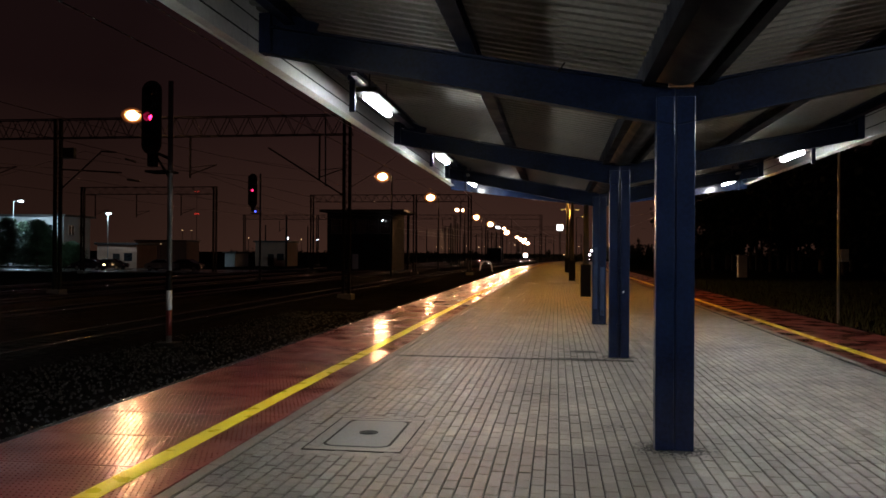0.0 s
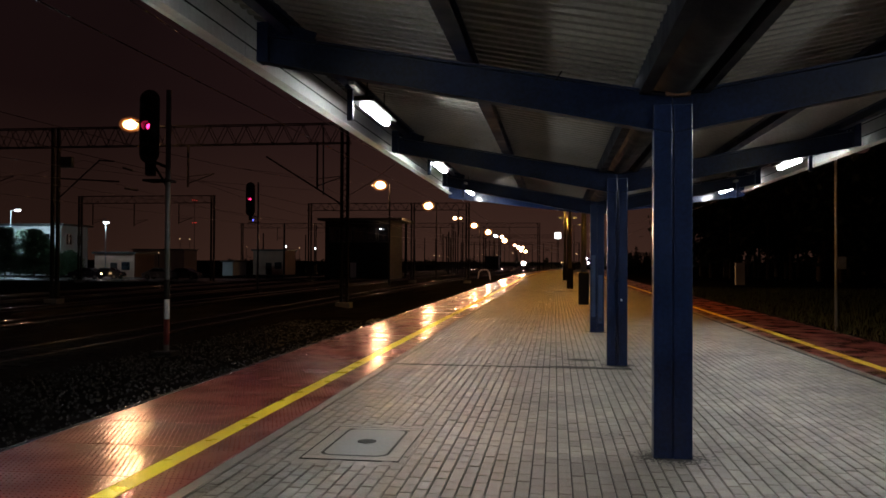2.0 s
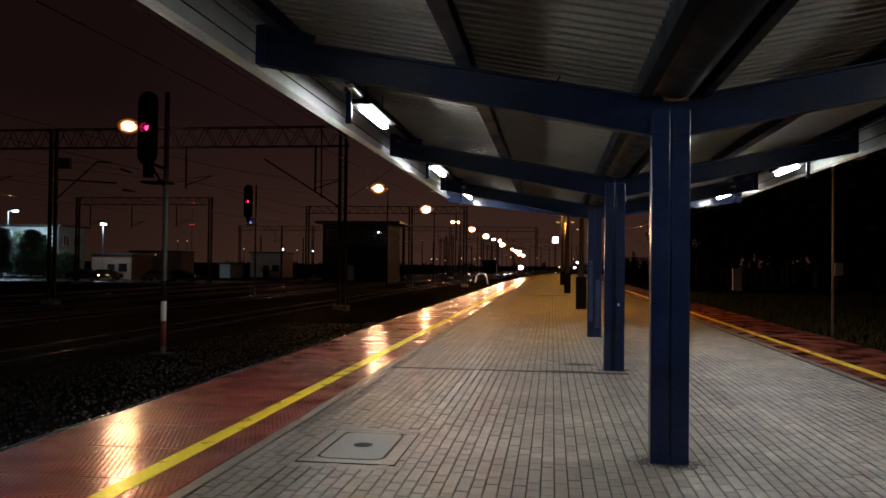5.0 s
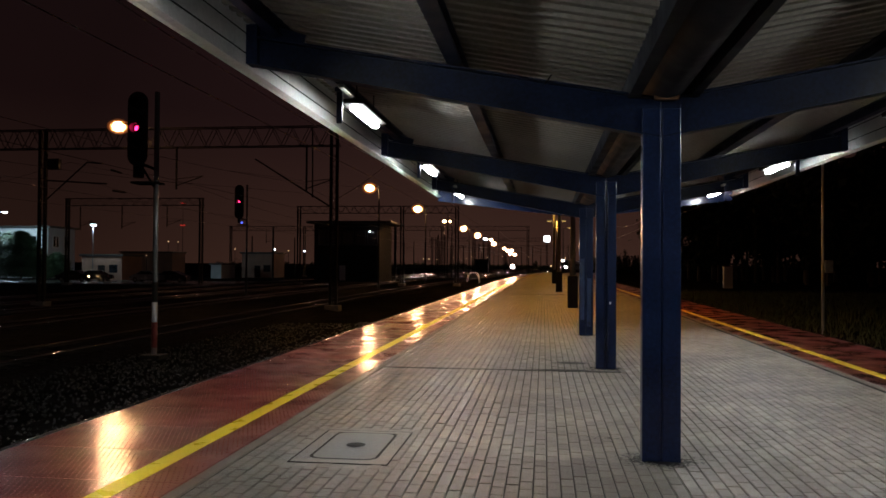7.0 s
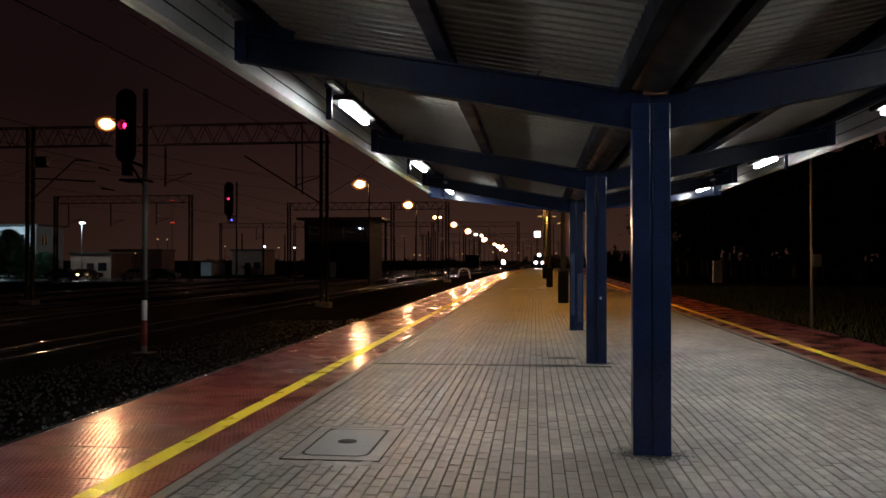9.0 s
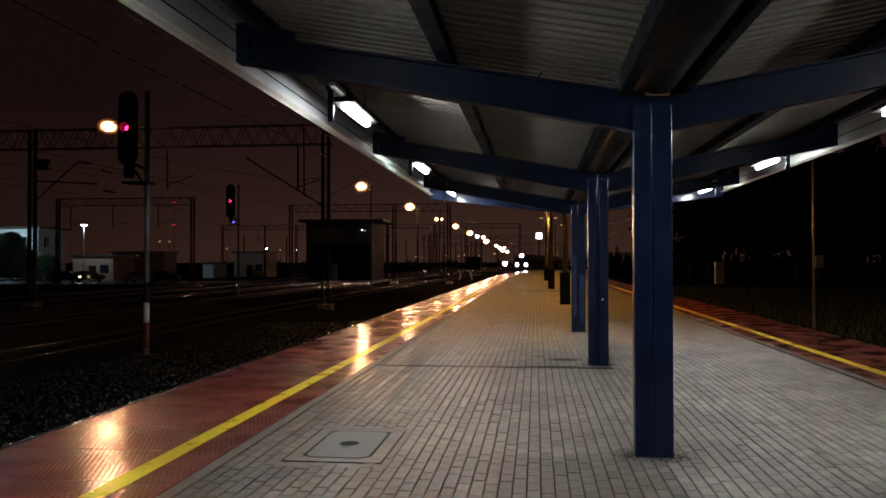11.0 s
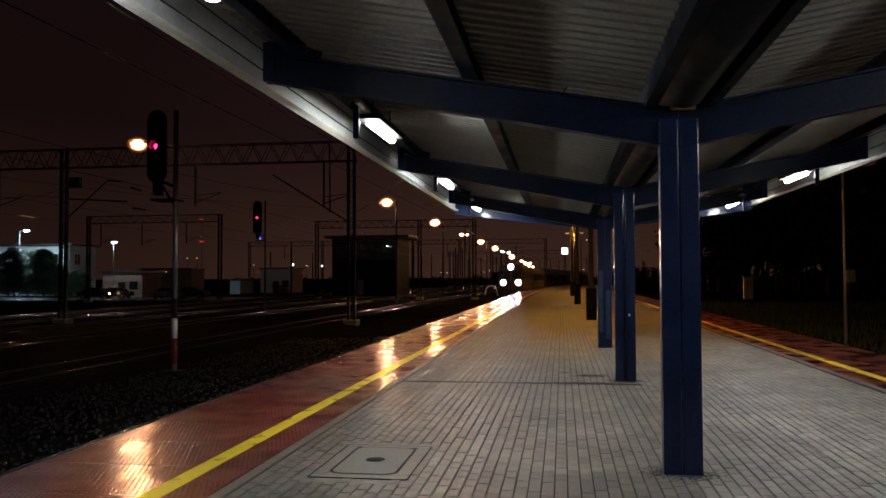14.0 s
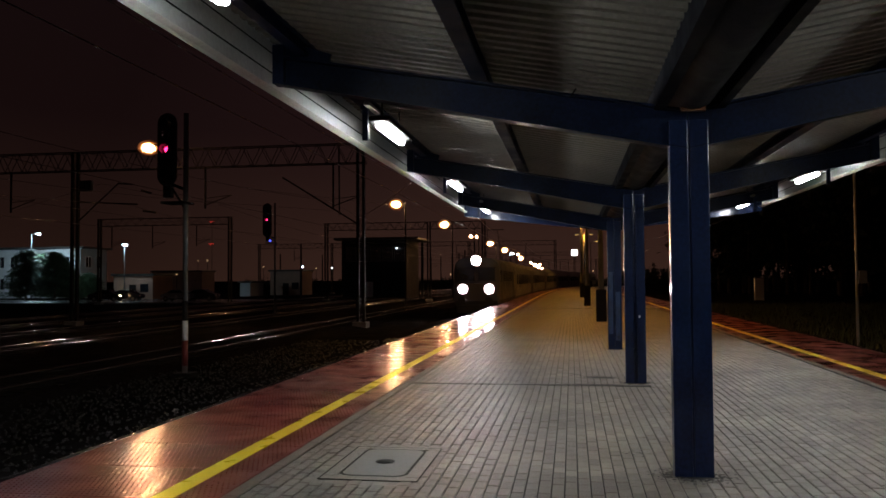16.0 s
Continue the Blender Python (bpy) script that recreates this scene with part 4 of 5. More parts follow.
# ---- buildings and street side beyond the yard ----
def signal_box():
    g = thing("signal_box", pose(-27.19, 112, BED_Z), "dark two-storey brick signal box with an overhanging flat roof", "building")
    bm = B()
    box(bm, -5.0, 4.4, 0, 9, -0.2, 8.2)
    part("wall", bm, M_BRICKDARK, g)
    bm = B()
    box(bm, -5.9, 6.2, -0.9, 9.8, 8.2, 8.55, 0.03)
    part("roof", bm, M_ROOF, g)
    for k in range(5):
        x = -4.3 + k * 1.75
        bm = B()
        box(bm, x, x + 1.4, -0.03, -0.003, 5.3, 7.2)
        w = part("window", bm, M_GLASS, g, "dark unlit window")
        bm = B()
        box(bm, x - 0.06, x, -0.06, -0.003, 5.24, 7.26)
        box(bm, x + 1.4, x + 1.46, -0.06, -0.003, 5.24, 7.26)
        box(bm, x - 0.06, x + 1.46, -0.07, -0.003, 5.16, 5.24)
        part("frame", bm, M_STEEL, w)
    bm = B()
    box(bm, -1.3, -0.45, -0.05, -0.003, 0.2, 2.3)
    part("door", bm, M_WHITE, g, "pale door")
    bm = B()
    ball(bm, (3.2, -0.95, 7.0), 0.1)
    part("wall_lamp", bm, M_COLDDOT, g, "small white lamp on the wall")


signal_box()


def station_house():
    g = thing("station_house", pose(-83.93, 120, BED_Z), "pale plastered two-storey house lit by a cold street lamp", "house")
    bm = B()
    box(bm, -12, 6.3, 0, 7.4, -0.2, 7.9)
    part("wall", bm, M_PLASTER, g)
    bm = B()
    box(bm, -12.5, 7.0, -0.7, 8.0, 7.9, 8.2, 0.03)
    part("roof", bm, M_ROOF, g)
    for k in range(7):
        for z in (1.4, 4.9):
            x = -11 + k * 2.45
            bm = B()
            box(bm, x, x + 1.3, -0.02, -0.003, z, z + 1.7)
            w = part("window", bm, M_GLASS, g)
            bm = B()
            for a, b, c, d in ((x - 0.07, x, z - 0.07, z + 1.77), (x + 1.3, x + 1.37, z - 0.07, z + 1.77), (x + 0.62, x + 0.68, z, z + 1.7),
                               (x - 0.07, x + 1.37, z + 1.7, z + 1.77), (x - 0.12, x + 1.42, z - 0.14, z - 0.07)):
                box(bm, a, b, -0.05, -0.003, c, d)
            part("frame", bm, M_WHITE, w)
    for y in (1.3, 4.3):
        for z in (1.4, 4.9):
            bm = B()
            box(bm, 6.303, 6.32, y, y + 1.5, z, z + 1.7)
            w = part("window", bm, M_GLASS, g)
            bm = B()
            for a, b, c, d in ((y - 0.09, y, z - 0.09, z + 1.79), (y + 1.5, y + 1.59, z - 0.09, z + 1.79), (y + 0.71, y + 0.79, z, z + 1.7),
                               (y - 0.09, y + 1.59, z + 1.7, z + 1.79), (y - 0.14, y + 1.64, z - 0.18, z - 0.09)):
                box(bm, 6.303, 6.36, a, b, c, d)
            part("frame", bm, M_WHITE, w)
    bm = B()
    tube(bm, (6.2, -0.12, 0), (6.2, -0.12, 7.9), 0.06, n=8)
    part("downpipe", bm, M_STEEL, g)


station_house()


def shed(x0, x1, d, h, mat, label, name="low_building", door=True, step=True):
    g = thing(name, pose(x0, d, BED_Z), label, "building")
    w = x1 - x0
    bm = B()
    box(bm, 0, w, 0, 6, -0.2, h)
    part("wall", bm, mat, g)
    bm = B()
    box(bm, -0.3, w + 0.3, -0.3, 6.3, h, h + 0.3, 0.02)
    part("roof", bm, M_ROOF, g)
    if door:
        bm = B()
        box(bm, w * 0.4, w * 0.4 + 1.1, -0.04, -0.003, 0, 2.1)
        part("door", bm, M_BRICKDARK, g)
        bm = B()
        box(bm, w * 0.68, w * 0.68 + 1.3, -0.03, -0.003, 1.0, 2.2)
        part("window", bm, M_GLASS, g)
    return g


shed(-67.10, -60.89, 112, 3.4, M_BEIGE, "low beige building with a flat roof beside the street")
shed(-53.47, -47.59, 140, 4.2, M_BEIGE, "low beige shed beyond the tracks")
shed(-54.97, -53.19, 130, 2.2, M_PLASTER, "small pale hut beyond the tracks", "hut", False)


def far_woods():
    """Low uneven belt of bushes and trees behind the yard."""
    rnd = random.Random(31)
    verts, faces = [], []
    x = -190.0
    while x < 190:
        h = rnd.uniform(1.6, 3.4) + (2.2 if rnd.random() < 0.16 else 0.0) + (5.5 if x > 22 else 0.0)
        r = rnd.uniform(1.5, 4.0)
        y = 455 + rnd.uniform(-18, 18)
        for _ in range(70 if x < 22 else 190):
            a, q = rnd.uniform(0, 6.28), r * rnd.random() ** 0.5
            c = Vector((x + q * math.cos(a), y + q * math.sin(a), BED_Z - 0.1 + h * rnd.random() * (1.05 - 0.6 * (q / r) ** 2)))
            d1 = Vector((rnd.uniform(-1, 1), rnd.uniform(-1, 1), rnd.uniform(-1, 1))) * 0.6
            d2 = Vector((rnd.uniform(-1, 1), rnd.uniform(-1, 1), rnd.uniform(-1, 1))) * 0.6
            i = len(verts)
            verts += [tuple(c - d1), tuple(c + d2), tuple(c + d1), tuple(c - d2)]
            faces.append((i, i + 1, i + 2, i + 3))
        x += r * rnd.uniform(0.5, 1.3)
    me = bpy.data.meshes.new("far_woods")
    me.from_pydata(verts, [], faces)
    me.materials.append(M_LEAFDARK)
    tagged(new("far_woods", me), "far low belt of dark bushes behind the yard", "woods", kind="stuff")


far_woods()
shed(-21.3, -17.1, 250, 3.9, M_BRICKDARK, "far dark hut beside the tracks", "hut", False)
shed(-87.24, -76.01, 160, 4.5, M_BEIGE, "unlit low building behind parked cars", "low_building", False)


def street_lamp(x, d, z, mat, power, base=BED_Z, arm=0.7):
    g = thing("street_lamp", pose(x, d, base), "slim steel street lamp with a cold white lit head", "street lamp", "street lamps")
    h = z - base
    bm = B()
    tube(bm, (-arm, 0, -0.1), (-arm, 0, h), 0.08, 0.05, 8)
    tube(bm, (-arm, 0, h), (0.1, 0, h + 0.12), 0.035, n=6)
    part("pole", bm, M_STEEL, g)
    bm = B()
    box(bm, -0.45, 0.45, -0.2, 0.2, h + 0.1, h + 0.22, 0.04)
    part("head", bm, M_STEEL, g)
    bm = B()
    box(bm, -0.3, 0.3, -0.16, 0.14, h - 0.02, h + 0.095, 0.04)
    part("glass", bm, mat, g, "glowing white lamp glass")
    d2 = bpy.data.lights.new("street_light", "POINT")
    d2.energy, d2.color, d2.shadow_soft_size = power, (0.6, 0.85, 1.0), 0.3
    ob = new("street_light", d2)
    ob.location = (x, d - 0.4, z - 0.5)


street_lamp(-79.41, 112.0, 8.77, M_COLDLAMP, 2200.0, arm=1.2)
street_lamp(-63.03, 108.0, 6.73, M_COLDLAMP, 380.0, arm=0.05)


def street():
    """Wet street before the houses, on a low kerb, with a lit edge."""
    bm = B()
    box(bm, -120, -38, 90, 106, BED_Z - 0.1, BED_Z + 0.06)
    tagged(part("road", bm, M_ASPHALT), "wet asphalt street beyond the railway yard", "road", kind="structure")


street()


def warning_mast(x, y, heights):
    g = thing("far_mast", pose(x, y, BED_Z), "far thin mast with two rows of red warning lamps", "mast")
    bm = B()
    tube(bm, (0, 0, 0), (0, 0, heights[-1] + 2), 0.3, 0.15, 8)
    for h in heights:
        box(bm, -2.4, 2.4, -0.1, 0.1, h - 0.5, h - 0.3)
    part("mast", bm, M_DARKSTEEL, g)
    for h in heights:
        for k in (-1, 0, 1):
            bm = B()
            ball(bm, (1.6 * k, -0.3, h), 0.42, 1.2, 1, 0.7, 10)
            part("warning_lamp", bm, M_FARRED, g, "small red warning lamp", smooth=True)


warning_mast(-323.0, 700.0, (36.0, 56.0))


def conifer(x, y, h, r, seed):
    rnd = random.Random(seed)
    g = thing("tree", pose(x, y, BED_Z), "dark green bushy conifer beside a lamp", "tree", "trees by the street")
    bm = B()
    tube(bm, (0, 0, -0.1), (0, 0, h * 0.9), 0.16, 0.03, 8)
    for k in range(26):
        z = h * (0.12 + 0.8 * k / 26)
        a = k * 2.4
        l = r * (1 - z / h) * 1.0 + 0.3
        tube(bm, (0, 0, z), (l * math.cos(a), l * math.sin(a), z - 0.1 * l), 0.03, 0.008, 5)
    part("trunk", bm, M_BARK, g)
    verts, faces = [], []
    for bough in range(170):
        z = h * (0.1 + 0.88 * rnd.random())
        a = rnd.uniform(0, 6.28)
        reach = r * (1 - z / h) ** 0.6 * rnd.uniform(0.55, 1.1) + 0.25
        for k in range(110):
            u = rnd.random() ** 0.7
            q = reach * u
            c = Vector((q * math.cos(a), q * math.sin(a), z + 0.25 * q - 0.35 * u * u * reach))
            c += Vector((rnd.gauss(0, 0.16), rnd.gauss(0, 0.16), rnd.gauss(0, 0.1) - 0.1)) * (0.5 + u)
            d = Vector((math.cos(a) + rnd.uniform(-0.7, 0.7), math.sin(a) + rnd.uniform(-0.7, 0.7), rnd.uniform(-0.9, 0.3))) * rnd.uniform(0.12, 0.3)
            s = d.cross(Vector((rnd.uniform(-1, 1), rnd.uniform(-1, 1), 1))).normalized() * 0.06
            i = len(verts)
            verts += [c - s, c + s, c + d + s * 0.3, c + d - s * 0.3]
            faces.append((i, i + 1, i + 2, i + 3))
    me = bpy.data.meshes.new("crown")
    me.from_pydata([tuple(v) for v in verts], [], faces)
    me.materials.append(M_LEAF)
    ob = new("crown", me)
    ob.parent = g
    tagged(ob, "uneven crown of dark needles")


conifer(-73.94, 108, 7.0, 4.2, 1)
conifer(-79.28, 109, 7.4, 4.2, 2)
conifer(-73.6, 116, 4.0, 2.8, 3)
conifer(-74.68, 112, 5.0, 3.0, 4)
conifer(-79.77, 113, 7.0, 4.0, 5)


def car(x, d, mat, turn, label, lights=None):
    g = thing("car", pose(x, d, BED_Z + 0.06, 0, 0, turn), label, "car", "parked cars")
    bm = B()
    prof = [(-2.1, 0.35), (-2.15, 0.75), (-1.95, 0.92), (-1.3, 0.98), (-0.75, 1.42), (0.55, 1.45), (1.35, 0.98), (1.95, 0.86), (2.12, 0.6), (2.1, 0.32)]
    prism(bm, prof, -0.86, 0.86)
    bmesh.ops.bevel(bm, geom=bm.edges[:], offset=0.05, segments=2, affect="EDGES")
    part("body", bm, mat, g, smooth=False)
    for sy in (-1, 1):
        bm = B()
        prism(bm, [(-1.15, 1.0), (-0.72, 1.36), (0.5, 1.38), (1.15, 1.0)], *sorted((sy * 0.862, sy * 0.874)))
        part("side_window", bm, M_GLASS, g)
        for x in (-1.3, 1.3):
            bm = B()
            tube(bm, (x, sy * 0.7, 0.31), (x, sy * 0.89, 0.31), 0.31, n=18)
            w = part("wheel", bm, M_RUBBER, g)
            bm = B()
            tube(bm, (x, sy * 0.885, 0.31), (x, sy * 0.9, 0.31), 0.19, n=14)
            part("rim", bm, M_STEEL, w)
        for xx, mt in ((2.06, lights or M_STEEL), (-2.12, M_REDPAINT)):
            bm = B()
            box(bm, xx - 0.05, xx + 0.06, sy * 0.65 - 0.16, sy * 0.65 + 0.16, 0.62, 0.78, 0.02)
            part("headlight" if xx > 0 else "tail_light", bm, mt, g)
    return g


car(-58.44, 96, M_CARPAINT, 5, "dark wet car parked before the low building", M_CARLAMP)
car(-49.75, 98, M_CARLIGHT, 178, "silver wet car parked on the street")
car(-47.03, 99, M_CARPAINT, 3, "dark wet car parked on the street")
car(-56.63, 97.5, M_CARPAINT, 182, "dark wet car with lit lamps near the low building", M_CARLAMP)


def far_light(x, d, z, r, mat):
    g = thing("far_lamp", pose(x, d, BED_Z), "small far lamp on a thin post", "lamp", "far lamps")
    bm = B()
    tube(bm, (0, 0, 0), (0, 0, z - BED_Z), 0.06, n=6)
    part("post", bm, M_DARKSTEEL, g)
    bm = B()
    ball(bm, (0, -0.1, z - BED_Z), r * (0.7 if mat is M_RUNWAY else 1.0), seg=8)
    part("bulb", bm, mat, g, smooth=True)


for x, y, z, r, mt in (
    (-67.70, 200.0, 4.94, 0.16, M_COLDLAMP),
    (-71.98, 240.0, 5.14, 0.16, M_COLDLAMP),
    (-76.50, 150.0, 2.88, 0.10, M_WARMDOT),
    (-96.13, 200.0, 6.86, 0.12, M_WARMDOT),
    (-93.51, 200.0, 6.87, 0.12, M_WARMDOT),
    (-86.04, 220.0, 5.38, 0.12, M_WARMDOT),
    (-83.37, 260.0, 5.60, 0.15, M_WARMDOT),
    (-59.22, 400.0, 4.16, 0.24, M_RUNWAY),
    (-59.21, 420.0, 4.01, 0.24, M_RUNWAY),
    (-57.68, 440.0, 3.85, 0.24, M_RUNWAY),
    (-49.83, 450.0, 5.21, 0.24, M_RUNWAY),
    (-42.58, 450.0, 4.63, 0.21, M_RUNWAY),
    (-39.45, 450.0, 5.28, 0.21, M_RUNWAY),
    (-31.70, 460.0, 5.09, 0.24, M_RUNWAY),
    (-23.12, 460.0, 6.10, 0.24, M_RUNWAY),
    (-8.97, 480.0, 6.05, 0.27, M_RUNWAY),
    (-1.77, 480.0, 6.10, 0.27, M_RUNWAY),
    (8.98, 480.0, 5.83, 0.24, M_RUNWAY),
    (12.55, 480.0, 5.86, 0.24, M_RUNWAY),
    (17.72, 480.0, 5.89, 0.27, M_RUNWAY),
    (-21.14, 300.0, 10.95, 0.30, M_COLDLAMP),
    (-21.76, 300.0, 10.95, 0.30, M_COLDLAMP),
    (-41.28, 150.0, 9.07, 0.10, M_COLDLAMP),
    (-9.64, 255.0, 0.95, 0.62, M_FARHEAD),
    (4.19, 330.0, 1.11, 0.45, M_FARHEAD),
    (2.84, 330.0, 1.10, 0.30, M_RUNWAY),
):
    far_light(x, y, z, r, mt)


# ---- the dark side to the right ----
def slim_pole(x, y, h):
    g = thing("trackside_pole", pose(x, y, BED_Z), "slim pale steel pole with a small switch box", "pole")
    bm = B()
    tube(bm, (0, 0, -0.1), (0, 0, h), 0.055, 0.045, 10)
    part("pole", bm, M_FASCIA, g, smooth=True)
    bm = B()
    box(bm, 0.06, 0.36, -0.12, 0.12, 2.35, 2.85, 0.02)
    part("switch_box", bm, M_STEEL, g)


slim_pole(10.98, 33.94, 9.2)


def cabinet(x, y):
    g = thing("trackside_cabinet", pose(x, y, BED_Z), "weathered pale relay cabinet standing in dark grass", "cabinet")
    bm = B()
    box(bm, -0.5, 0.5, -0.3, 0.3, 0, 2.5, 0.03)
    part("body", bm, M_WHITE, g)
    bm = B()
    box(bm, -0.58, 0.58, -0.36, 0.36, 2.5, 2.6, 0.02)
    part("lid", bm, M_STEEL, g)
    bm = B()
    box(bm, -0.35, 0.35, -0.325, -0.304, 0.25, 2.3, 0.004)
    part("door", bm, M_PLASTER, g)


cabinet(21.19, 98.02)


def grass():
    rnd = random.Random(9)
    verts, faces = [], []
    for k in range(26000):
        y = 14 + 70 * rnd.random() ** 1.5
        x = 10.4 + 22 * rnd.random()
        hgt = rnd.uniform(0.15, 0.5)
        a = rnd.uniform(0, 6.28)
        c = Vector((x, y, BED_Z - 0.08))
        s = Vector((math.cos(a), math.sin(a), 0)) * rnd.uniform(0.012, 0.03)
        lean = Vector((rnd.uniform(-0.2, 0.2), rnd.uniform(-0.2, 0.2), hgt))
        i = len(verts)
        verts += [tuple(c - s), tuple(c + s), tuple(c + lean)]
        faces.append((i, i + 1, i + 2))
    me = bpy.data.meshes.new("grass")
    me.from_pydata(verts, [], faces)
    me.materials.append(M_GRASS)
    tagged(new("grass", me), "dark unmown grass beside the track", "grass", kind="stuff")


grass()


def woods():
    """A dark strip of tall trees beyond the track on the unlit side."""
    rnd = random.Random(21)
    verts, faces = [], []
    bm = B()
    for k in range(90):
        u = (k % 30) / 29
        x = 23 + 68 * u + rnd.uniform(-2, 2) + 6 * (k // 30)
        y = 150 - 118 * u + rnd.uniform(-5, 5) + 8 * (k // 30)
        h = rnd.uniform(16, 23)
        tube(bm, (x, y, BED_Z - 0.2), (x, y, h * 0.8), 0.28, 0.08, 6)
        for c in range(16):
            a, z = rnd.uniform(0, 6.28), h * rnd.uniform(0.15, 0.95)
            q = rnd.uniform(0.5, 3.6) * (1.1 - 0.5 * z / h)
            c0 = Vector((x + q * math.cos(a), y + q * math.sin(a), z))
            tube(bm, (x, y, z - 0.8), tuple(c0), 0.06, 0.02, 4)
            for _ in range(105):
                p = c0 + Vector((rnd.gauss(0, 1.1), rnd.gauss(0, 1.1), rnd.gauss(0, 0.9)))
                d1 = Vector((rnd.uniform(-1, 1), rnd.uniform(-1, 1), rnd.uniform(-1, 1))) * 0.5
                d2 = Vector((rnd.uniform(-1, 1), rnd.uniform(-1, 1), rnd.uniform(-1, 1))) * 0.5
                i = len(verts)
                verts += [tuple(p - d1), tuple(p + d2), tuple(p + d1), tuple(p - d2)]
                faces.append((i, i + 1, i + 2, i + 3))
    trunks = tagged(part("woods", bm, M_BARK), "dark strip of tall trees beyond the unlit track", "woods", kind="stuff")
    me = bpy.data.meshes.new("foliage")
    me.from_pydata(verts, [], faces)
    me.materials.append(M_LEAFDARK)
    ob = new("foliage", me)
    ob.parent = trunks
    tagged(ob, "dense dark foliage", kind="stuff")


woods()


def hoop(x, y):
    """A bent white tube standing beside the tracks."""
    g = thing("trackside_hoop", pose(x, y, BED_Z), "bent white tube hoop standing beside the tracks", "hoop")
    bm = B()
    pts = [(-0.9, 0), (-0.7, 1.1), (-0.35, 1.45), (0.45, 1.45), (0.75, 1.1), (0.95, 0)]
    for a, b in zip(pts, pts[1:]):
        tube(bm, (a[0], 0, a[1] - 0.1), (b[0], 0, b[1] - 0.1), 0.06, n=8)
    part("tube", bm, M_WHITE, g, smooth=True)


hoop(-10.16, 118)


# ---- the arriving train ----
def locomotive():
    g = thing("locomotive", pose(0, 0, RAIL_Z), "boxy electric locomotive with three bright headlights arriving at the platform", "locomotive")
    L = 15.9
    bm = B()
    prof = [(-1.5, 1.05), (-1.5, 2.9), (-1.38, 3.5), (-1.0, 3.78), (0, 3.86), (1.0, 3.78), (1.38, 3.5), (1.5, 2.9), (1.5, 1.05)]
    prism(bm, prof, 0.35, L - 0.35)
    # cab fronts lean back above the waist
    for v in bm.verts:
        if v.co.z > 2.2:
            v.co.y += 0.25 if v.co.y < L / 2 else -0.25
    body = part("body", bm, M_LOCO, g, "blue-grey locomotive body")
    bm = B()
    box(bm, -1.42, 1.42, 0.28, 0.42, 1.0, 2.15, 0.06)
    part("front_apron", bm, M_LOCOTOP, g, "pale front panel below the windows")
    for sx in (-1, 1):
        bm = B()
        box(bm, *sorted((sx * 0.12, sx * 1.2)), 0.46, 0.5, 2.35, 3.15, 0.01)
        w = part("windscreen", bm, M_GLASS, g, "dark windscreen")
        bm = B()
        xa, xb = sorted((sx * 0.06, sx * 1.27))
        box(bm, xa, xb, 0.44, 0.49, 3.15, 3.22)
        box(bm, xa, xb, 0.44, 0.49, 2.28, 2.35)
        part("frame", bm, M_RUBBER, w)
        bm = B()
        tube(bm, (sx * 0.85, 0.16, 1.79), (sx * 0.85, 0.34, 1.79), 0.31, 0.33, 20)
        h = part("headlight_case", bm, M_STEEL, g)
        bm = B()
        ball(bm, (sx * 0.85, 0.15, 1.79), 0.29, 1, 0.04, 1, 20)
        # wider glowing disc behind the lens, painting the headlight's glare
        bm2 = B()
        ball(bm2, (sx * 0.85, 0.157, 1.79), 0.36, 1, 0.01, 1, 20)
        part("headlight_halo", bm2, M_HEADHALO, g, "pinkish disc painting the glare round the headlight", smooth=True)
        part("headlight", bm, M_HEAD, g, "bright white headlight", smooth=True)
        bm = B()
        tube(bm, (sx * 0.87, -0.25, 1.06), (sx * 0.87, 0.3, 1.06), 0.11, n=14)
        tube(bm, (sx * 0.87, -0.31, 1.06), (sx * 0.87, -0.25, 1.06), 0.25, n=18)
        part("buffer", bm, M_BLACK, g, "round black buffer")
        for y in (1.2, L - 2.2):
            bm = B()
            box(bm, *sorted((sx * 1.502, sx * 1.51)), y, y + 0.9, 2.2, 3.0)
            part("cab_window", bm, M_GLASS, g)
            bm = B()
            tube(bm, (sx * 1.56, y - 0.15, 1.2), (sx * 1.56, y - 0.15, 2.7), 0.018, n=6)
            part("handrail", bm, M_STEEL, g)
        for k in range(5):
            bm = B()
            y = 3.6 + k * 1.8
            for j in range(6):
                box(bm, *sorted((sx * 1.5, sx * 1.525)), y, y + 1.3, 2.3 + j * 0.12, 2.36 + j * 0.12)
            part("louvre", bm, M_DARKSTEEL, g)
        bm = B()
        box(bm, *sorted((sx * 1.503, sx * 1.512)), 0.4, L - 0.4, 1.75, 1.95)
        part("side_stripe", bm, M_LOCOTOP, g, "pale stripe along the side")
    bm = B()
    tube(bm, (0, 0.32, 3.62), (0, 0.8, 3.62), 0.33, n=20)
    part("top_light_case", bm, M_STEEL, g)
    bm = B()
    ball(bm, (0, 0.30, 3.62), 0.31, 1, 0.04, 1, 20)
    part("top_headlight", bm, M_HEAD, g, "bright white upper headlight", smooth=True)
    bm = B()
    box(bm, -1.4, 1.4, 0.3, L - 0.3, 0.75, 1.05, 0.03)
    part("underframe", bm, M_BLACK, g)
    bm = B()
    box(bm, -1.25, 1.25, 0.3, 0.45, 0.25, 0.75, 0.03)
    part("rail_guard", bm, M_BLACK, g)
    for y in (3.0, 5.9, 10.0, 12.9):
        bm = B()
        for sx in (-1, 1):
            tube(bm, (sx * 0.68, y, 0.62), (sx * 0.82, y, 0.62), 0.62, n=22)
        tube(bm, (-0.8, y, 0.62), (0.8, y, 0.62), 0.09, n=8)
